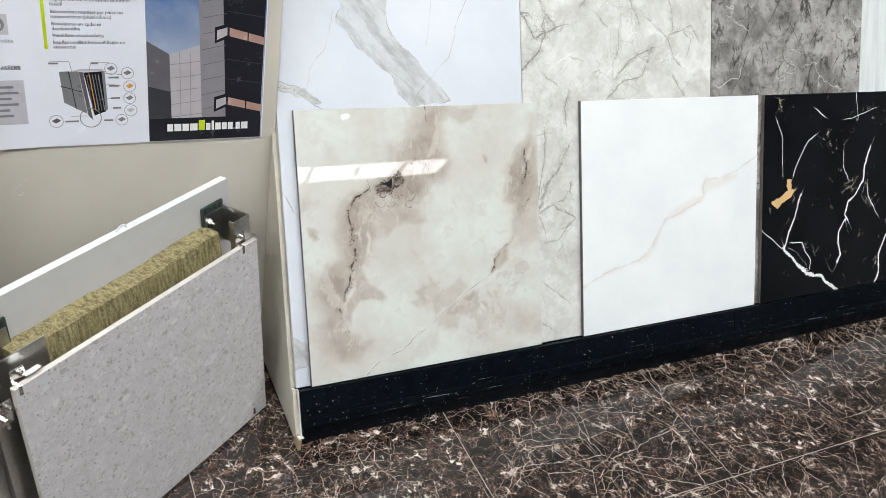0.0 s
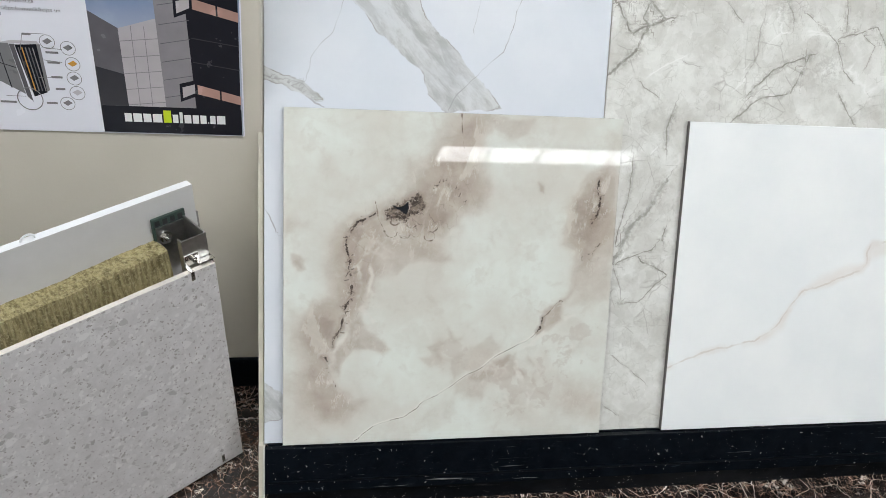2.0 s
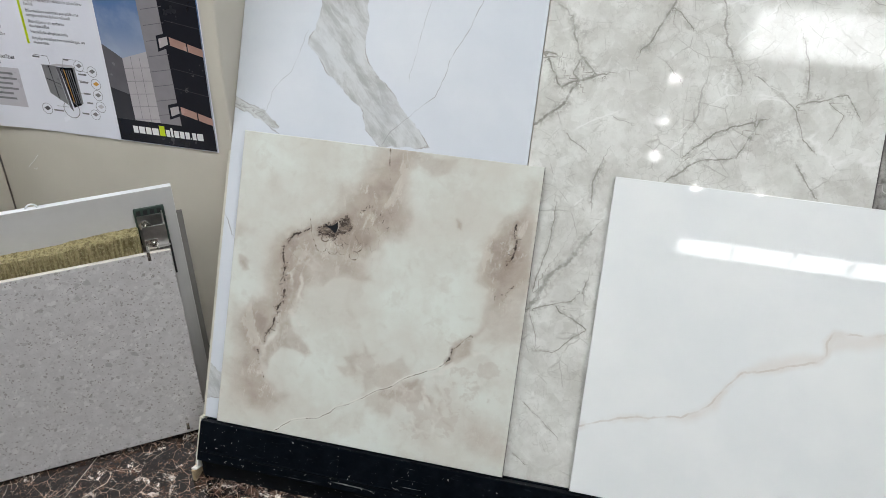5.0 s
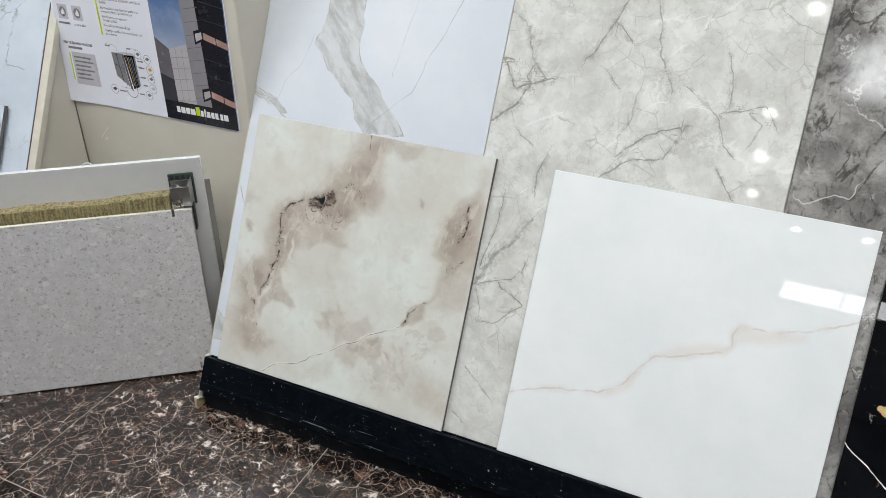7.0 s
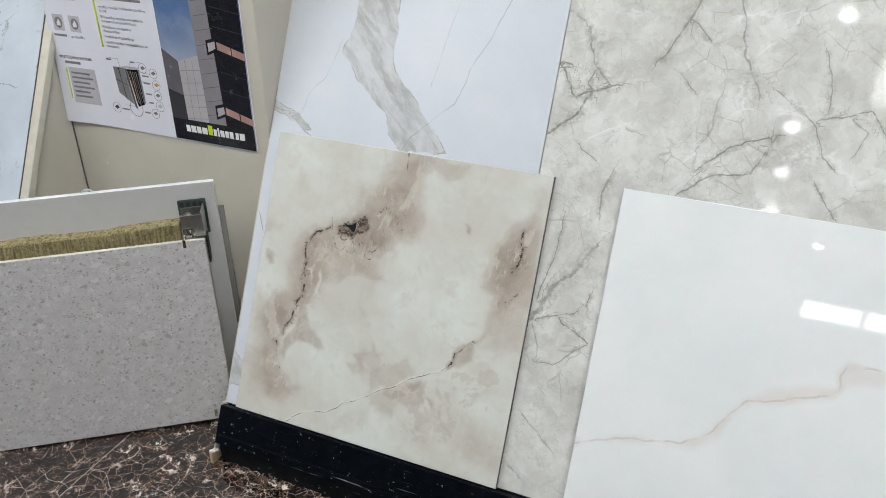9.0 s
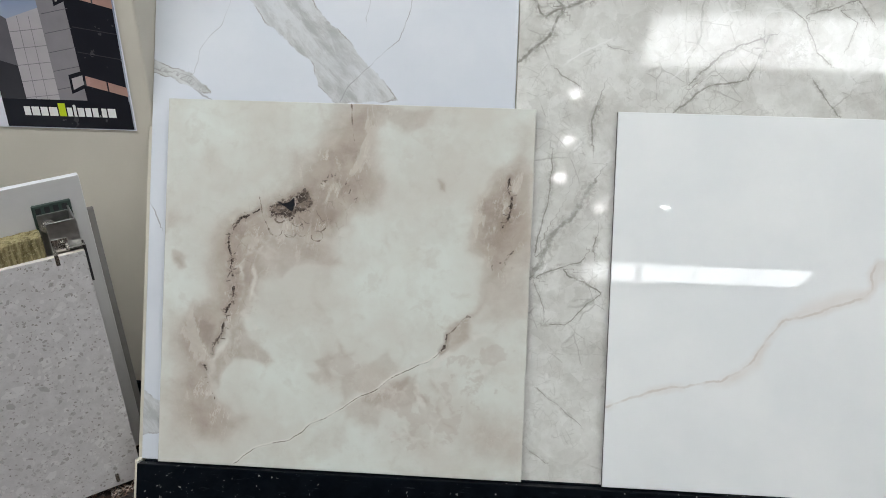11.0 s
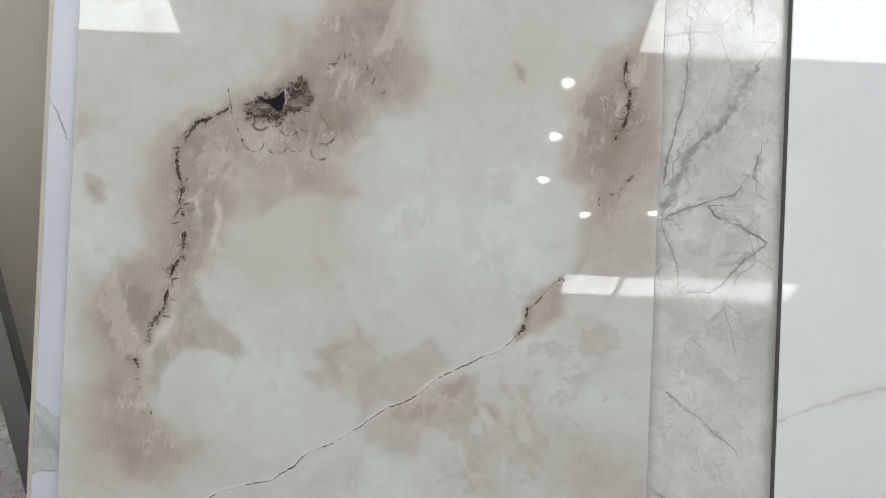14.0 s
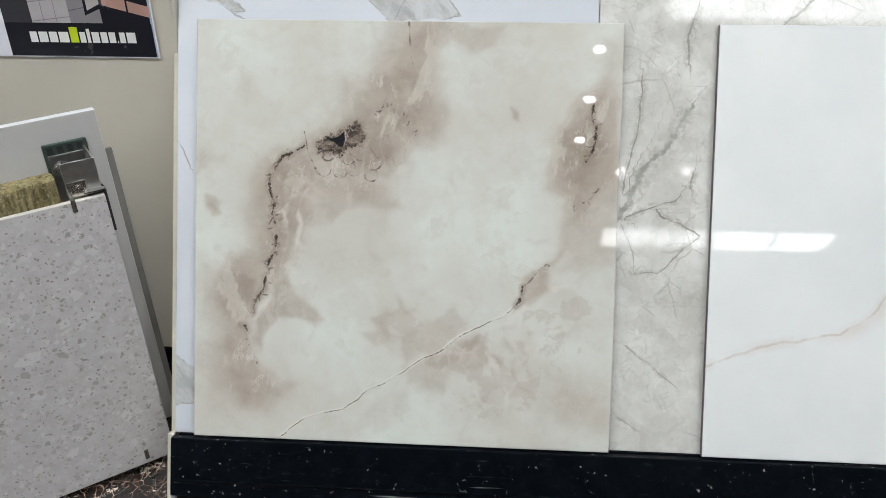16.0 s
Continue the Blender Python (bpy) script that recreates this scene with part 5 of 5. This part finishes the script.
for k in range(15):
    a, b = math.pi * (k / 15), math.pi * ((k + 1) / 15)
    rod(bm, (-0.235 + 0.011 * math.cos(a), TALL + 0.094 + 0.010 * math.sin(a), -0.103), (-0.235 + 0.011 * math.cos(b), TALL + 0.094 + 0.010 * math.sin(b), -0.103), 0.0018, 8)
sample_part("hanging_loop", bm, WHITE_RIM, "small white hanging loop")

# ---- the poster ----
PX0, PX1, PZ0, PZ1, MID = -0.137, 0.406, 0.603, 1.165, 0.184
poster = thing("poster", pose(PX0, WALL_Y, PZ0), "glossy printed facade poster with curling lower corner on the wall", "poster")


def curl(x, z):
    """How far the sheet stands off the wall: the free corner bends out."""
    return 0.0022 + 0.010 * max(0.0, 1 - (x - PX0) / 0.16) ** 2 * max(0.0, 1 - (z - PZ0) / 0.30) ** 1.5


def sag(x):
    return 0.0


def sheet(x0, x1, z0, z1, lift, step=0.02):
    """A flat printed field of the poster, bent with its paper."""
    return polygon_sheet([(x0, z0), (x1, z0), (x1, z1), (x0, z1)], lift, step)


def polygon_sheet(outline, lift, step=0.02):
    bm = bmesh.new()
    bm.faces.new([bm.verts.new((x, 0, z)) for x, z in outline])
    for axis, lo, hi in (((1, 0, 0), min(p[0] for p in outline), max(p[0] for p in outline)), ((0, 0, 1), min(p[1] for p in outline), max(p[1] for p in outline))):
        for k in range(int((hi - lo) / step)):
            at = Vector(axis) * (lo + (k + 1) * step)
            bmesh.ops.bisect_plane(bm, geom=bm.verts[:] + bm.edges[:] + bm.faces[:], plane_co=at, plane_no=axis)
    for v in bm.verts:
        v.co = (v.co.x - PX0, -curl(v.co.x, v.co.z) - (0.0003 + (lift - 0.0003) * 0.35 if lift else 0.0), v.co.z - PZ0 + sag(v.co.x))
    bmesh.ops.recalc_face_normals(bm, faces=bm.faces)
    if sum((f.normal.y for f in bm.faces)) > 0:
        bmesh.ops.reverse_faces(bm, faces=bm.faces)
    return bm


def printed(name, bm, material, label="", parent=None):
    ob = part(name, bm, material, parent or poster, label)
    if parent:
        ob.matrix_parent_inverse = Matrix.Identity(4)
    return ob


paper = sheet(PX0, PX1, PZ0, PZ1, 0.0, 0.015)
r = bmesh.ops.extrude_face_region(paper, geom=paper.faces[:])
bmesh.ops.translate(paper, verts=[v for v in r["geom"] if isinstance(v, bmesh.types.BMVert)], vec=(0, -0.0003, 0))
bmesh.ops.recalc_face_normals(paper, faces=paper.faces)
printed("paper", paper, PAPER, "white glossy paper")
photo = printed("photo", sheet(MID, PX1 - 0.002, PZ0 + 0.0015, PZ1, 0.0006), sky_print(), "printed photo of a dark modern building")


def shot(x, y):
    """A place in the photo, from its own grid of 206 across and 248 down to the sheet's lower edge."""
    return MID + x / 206 * (PX1 - 0.003 - MID), PZ0 + 0.002 + (248 - y) * 0.00118


def photo_part(name, pts, material, lift, label=""):
    return printed(name, polygon_sheet([shot(*p) for p in pts], lift, 0.05), material, label, photo)


photo_part("low_facade", [(0, 208), (40, 208), (38, 96), (0, 74)], SHADE_INK, 0.0009)
photo_part("pale_facade", [(40, 208), (96, 208), (92, 80), (38, 96)], PALE_INK, 0.0009)
photo_part("tower_side", [(94, 208), (142, 208), (136, 60), (128, -40), (112, -230), (84, -230), (88, 0)], MID_INK, 0.0010)
photo_part("tower_front", [(138, 208), (204, 208), (206, -230), (112, -230), (128, -40), (132, 60)], DARK_INK, 0.0012)
for k, (y, tilt) in enumerate(((172, 14), (52, 18), (-62, 20), (-170, 22))):
    photo_part("window_band", [(140, y + 13), (205, y + 28), (205, y + 15), (140, y - 1)], ROSE_INK, 0.0014)
    photo_part("window_reveal", [(116, y - 1), (142, y - 8), (142, y + 16), (116, y + 26)], DARK_INK, 0.0016)
    photo_part("window_pane", [(120, y + 4), (138, y - 1), (138, y + 12), (120, y + 20)], PALE_INK, 0.0018)
    photo_part("window_bar", [(174, y + 22), (176.5, y + 22.5), (176.5, y + 7), (174, y + 6)], DARK_INK, 0.0018)
    for j in range(2):
        yy = y + 52 + 34 * j
        if yy > 190:
            continue
        photo_part("panel_line", [(138, yy), (205, yy + 9), (205, yy + 10.2), (138, yy + 1.2)], JOINT_INK, 0.0015)
for k in range(1, 6):
    y = 84 + 23 * k
    photo_part("panel_line", [(39, y + 6), (94, y), (94, y + 1), (39, y + 7)], MID_INK, 0.0011)
for k in range(16):
    y = 192 - 26 * k
    photo_part("panel_line", [(94, y), (136, y - 8), (136, y - 7), (94, y + 1)], SHADE_INK, 0.0013)
for x in (56, 74):
    photo_part("panel_line", [(x, 206), (x + 1, 206), (x, 92), (x - 1, 92)], MID_INK, 0.0011)
photo_part("name_band", [(0, 248), (205, 248), (205, 207), (0, 207)], DARK_INK, 0.0020, "black band under the photo")
photo_part("low_shade", [(0, 207), (0, 150), (39, 160), (40, 207)], JOINT_INK, 0.00115)
# the sign's letters stand as plain blocks
x = 32.0
for k, (w, h) in enumerate(((11, 13), (13, 13), (12, 13), (14, 13), (12, 19), (9, 13), (6, 17), (11, 13), (10, 13), (10, 13), (3, 3), (9, 13), (13, 13))):
    y = 231
    w *= 1.13
    photo_part("logo_block", [(x, y), (x + w - 2.2, y), (x + w - 2.2, y - h), (x, y - h)], GREEN_INK if k == 4 else WHITE_INK, 0.0023)
    x += w


def words(text, x, z, size, material=INK, bold=0.0):
    """Printed words, as flat mesh."""
    cu = bpy.data.curves.new("text_line", "FONT")
    cu.body, cu.size, cu.resolution_u, cu.offset = text, size, 2, bold
    src = bpy.data.objects.new("text_line", cu)
    scene.collection.objects.link(src)
    bpy.context.view_layer.update()
    me = bpy.data.meshes.new_from_object(src.evaluated_get(bpy.context.evaluated_depsgraph_get()))
    bpy.data.objects.remove(src)
    for v in me.vertices:
        px, pz = x + v.co.x, z + v.co.y
        v.co = (px - PX0, -curl(px, pz) - 0.0008, pz - PZ0)
    me.materials.clear()
    me.materials.append(material)
    ob = new("text_line", me)
    ob.parent = poster


def bars(name, x0, x1, z, height, material=GREY_INK, gaps=()):
    """Print too small to read, as plain bars."""
    return printed(name, sheet(x0, x1, z, z + height, 0.0016, 0.02), material)


for z, text in ((0.905, "iespēju vienkārši izlīdzināt siltināmo"), (0.8945, "fasādi"), (0.8785, "Būvniecības iespējas pie jebkuras"), (0.868, "temperatūras (plusi/mīnusi)"), (0.8525, "Risinājumu un apdares"), (0.842, "daudzveidība"), (0.8275, "Vienkārša ekspluatācija"), (0.8125, "Iespēja noslēpt komunikācijas un"), (0.802, "elementus")):
    words(text, 0.029, 0.881 + (z - 0.905) * 0.83, 0.0088)
words("VENTILĒJAMAS FASĀDES", -0.122, 0.757, 0.0088, bold=0.00025)
words("unsdrošība", -0.072, 0.806, 0.0090)
bars("print_bar", -0.108, -0.062, 0.745, 0.006)
printed("lime_bar", sheet(0.015, 0.0205, 0.794, 0.96, 0.0014), GREEN_INK)
printed("lime_bar", sheet(-0.110, -0.106, 0.662, 0.735, 0.0014), GREEN_INK)
printed("tinted_box", sheet(-0.102, -0.024, 0.652, 0.737, 0.0010), BOX_INK, "lilac grey tinted text box")
for k in range(6):
    bars("print_bar", -0.096, -0.096 + (0.055, 0.062, 0.05, 0.06, 0.045, 0.05)[k], 0.722 - 0.011 * k, 0.0045)
for k in range(3):
    bars("print_bar", 0.030, 0.15 - 0.02 * k, 0.90 + 0.0125 * k, 0.0055)
for x in (-0.070, -0.118):
    for z in (0.82, 0.89):
        icon = printed("icon", sheet(x, x + 0.032, z, z + 0.036, 0.0007), BOX_INK, "grey square icon")
        cx, cz = x + 0.016, z + 0.018
        printed("icon_disc", polygon_sheet([(cx + 0.011 * math.cos(a * math.pi / 12), cz + 0.0125 * math.sin(a * math.pi / 12)) for a in range(24)], 0.0010), GREY_INK, parent=icon)
        printed("icon_mark", polygon_sheet([(cx - 0.005, cz - 0.007), (cx + 0.005, cz - 0.007), (cx + 0.006, cz), (cx + 0.001, cz + 0.009), (cx - 0.002, cz + 0.003), (cx - 0.006, cz)], 0.0013), WHITE_INK, parent=icon)
    if x < -0.1:
        bars("print_bar", x - 0.004, x + 0.034, 0.807, 0.005)
# the diagram of the facade's layers
dia = printed("diagram", polygon_sheet([(0.034, 0.752), (0.066, 0.753), (0.076, 0.668), (0.038, 0.692)], 0.0009), GREY_INK, "printed diagram of facade layers")
for name, pts, ink in (("diagram_panel", [(0.0665, 0.751), (0.0735, 0.751), (0.085, 0.655), (0.0775, 0.664)], SHADE_INK), ("diagram_layer", [(0.074, 0.750), (0.105, 0.752), (0.108, 0.672), (0.088, 0.664)], DARK_INK),
                       ("diagram_wall", [(0.070, 0.757), (0.106, 0.757), (0.110, 0.752), (0.050, 0.752)], BOX_INK), ("diagram_side", [(0.105, 0.752), (0.110, 0.752), (0.112, 0.676), (0.1075, 0.673)], GREY_INK)):
    printed(name, polygon_sheet(pts, 0.0011), ink, parent=dia)
printed("diagram_joint", polygon_sheet([(0.0345, 0.725), (0.0695, 0.713), (0.0697, 0.7115), (0.0347, 0.7235)], 0.0013), DARK_INK, parent=dia)
printed("diagram_joint", polygon_sheet([(0.049, 0.752), (0.0505, 0.752), (0.0585, 0.677), (0.057, 0.678)], 0.0013), DARK_INK, parent=dia)


for k in range(5):
    x = 0.078 + 0.005 * k
    printed("diagram_rib", polygon_sheet([(x, 0.746), (x + 0.0016, 0.746), (x + 0.009, 0.674), (x + 0.0074, 0.674)], 0.0014), (SHADE_INK, ORANGE_INK, GREY_INK, SHADE_INK, MID_INK)[k], parent=dia)
for line in ([(0.020, 0.772), (0.052, 0.771), (0.055, 0.753)], [(0.118, 0.769), (0.088, 0.769), (0.081, 0.742)], [(0.111, 0.748), (0.140, 0.745)], [(0.111, 0.727), (0.137, 0.724)], [(0.100, 0.697), (0.134, 0.699)], [(0.047, 0.664), (0.076, 0.664)]):
    for (xa, za), (xb, zb) in zip(line[:-1], line[1:]):
        off = Vector((za - zb, xb - xa)).normalized() * 0.0004
        printed("leader_line", polygon_sheet([(xa - off.x, za - off.y), (xb - off.x, zb - off.y), (xb + off.x, zb + off.y), (xa + off.x, za + off.y)], 0.0012), GREY_INK, parent=dia)


def ring_icon(cx, cz, radius, ink):
    n = 28
    pts = [(radius * math.cos(a * 2 * math.pi / n), radius * 1.05 * math.sin(a * 2 * math.pi / n)) for a in range(n)]
    bm = bmesh.new()
    for k in range(n):
        (a, b), (c, d) = pts[k], pts[(k + 1) % n]
        bm.faces.new([bm.verts.new((cx + u - PX0, -curl(cx, cz) - 0.0012, cz + v - PZ0)) for u, v in ((a, b), (a * 0.92, b * 0.92), (c * 0.92, d * 0.92), (c, d))])
    ob = printed("diagram_circle", bm, GREY_INK)
    if ink:
        r = radius * 0.66
        printed("diagram_piece", polygon_sheet([(cx - r, cz + r * 0.1), (cx + r * 0.2, cz + r * 0.8), (cx + r, cz + r * 0.1), (cx - r * 0.1, cz - r * 0.6)], 0.0013), ink, parent=ob)


for cx, cz, radius, ink in ((0.121, 0.757, 0.011, MID_INK), (0.149, 0.748, 0.011, GREY_INK), (0.152, 0.722, 0.011, ORANGE_INK), (0.151, 0.698, 0.011, GREY_INK), (0.152, 0.673, 0.0115, BOX_INK), (0.135, 0.654, 0.011, MID_INK), (0.081, 0.660, 0.019, None), (0.022, 0.655, 0.012, SHADE_INK)):
    ring_icon(cx, cz, radius, ink)
for x0, x1, z in ((0.018, 0.034, 0.766), (0.088, 0.100, 0.766), (0.116, 0.134, 0.738), (0.116, 0.134, 0.7215), (0.118, 0.134, 0.697), (0.121, 0.135, 0.677), (0.104, 0.120, 0.652), (0.037, 0.060, 0.652)):
    bars("print_bar", x0, x1, z, 0.0035)

# ---- floor tiles ----
tile_mesh = mesh_of("floor_tile", box(bmesh.new(), -0.2989, 0.2989, -0.2989, 0.2989, -0.0095, 0.0, 0.0005), FLOOR)
for a in range(16):
    for b in range(-1, 15):
        cx, cy = 0.797 + 0.3 - 0.6 * 8 + 0.6 * a, 1.104 + 0.3 - 0.6 * b
        if X0 + 0.3 < cx < X1 - 0.3 and cy > Y0 + 0.3:
            ob = new("floor_tile", tile_mesh)
            ob.parent = floor
            ob.location = (cx, cy, 0)
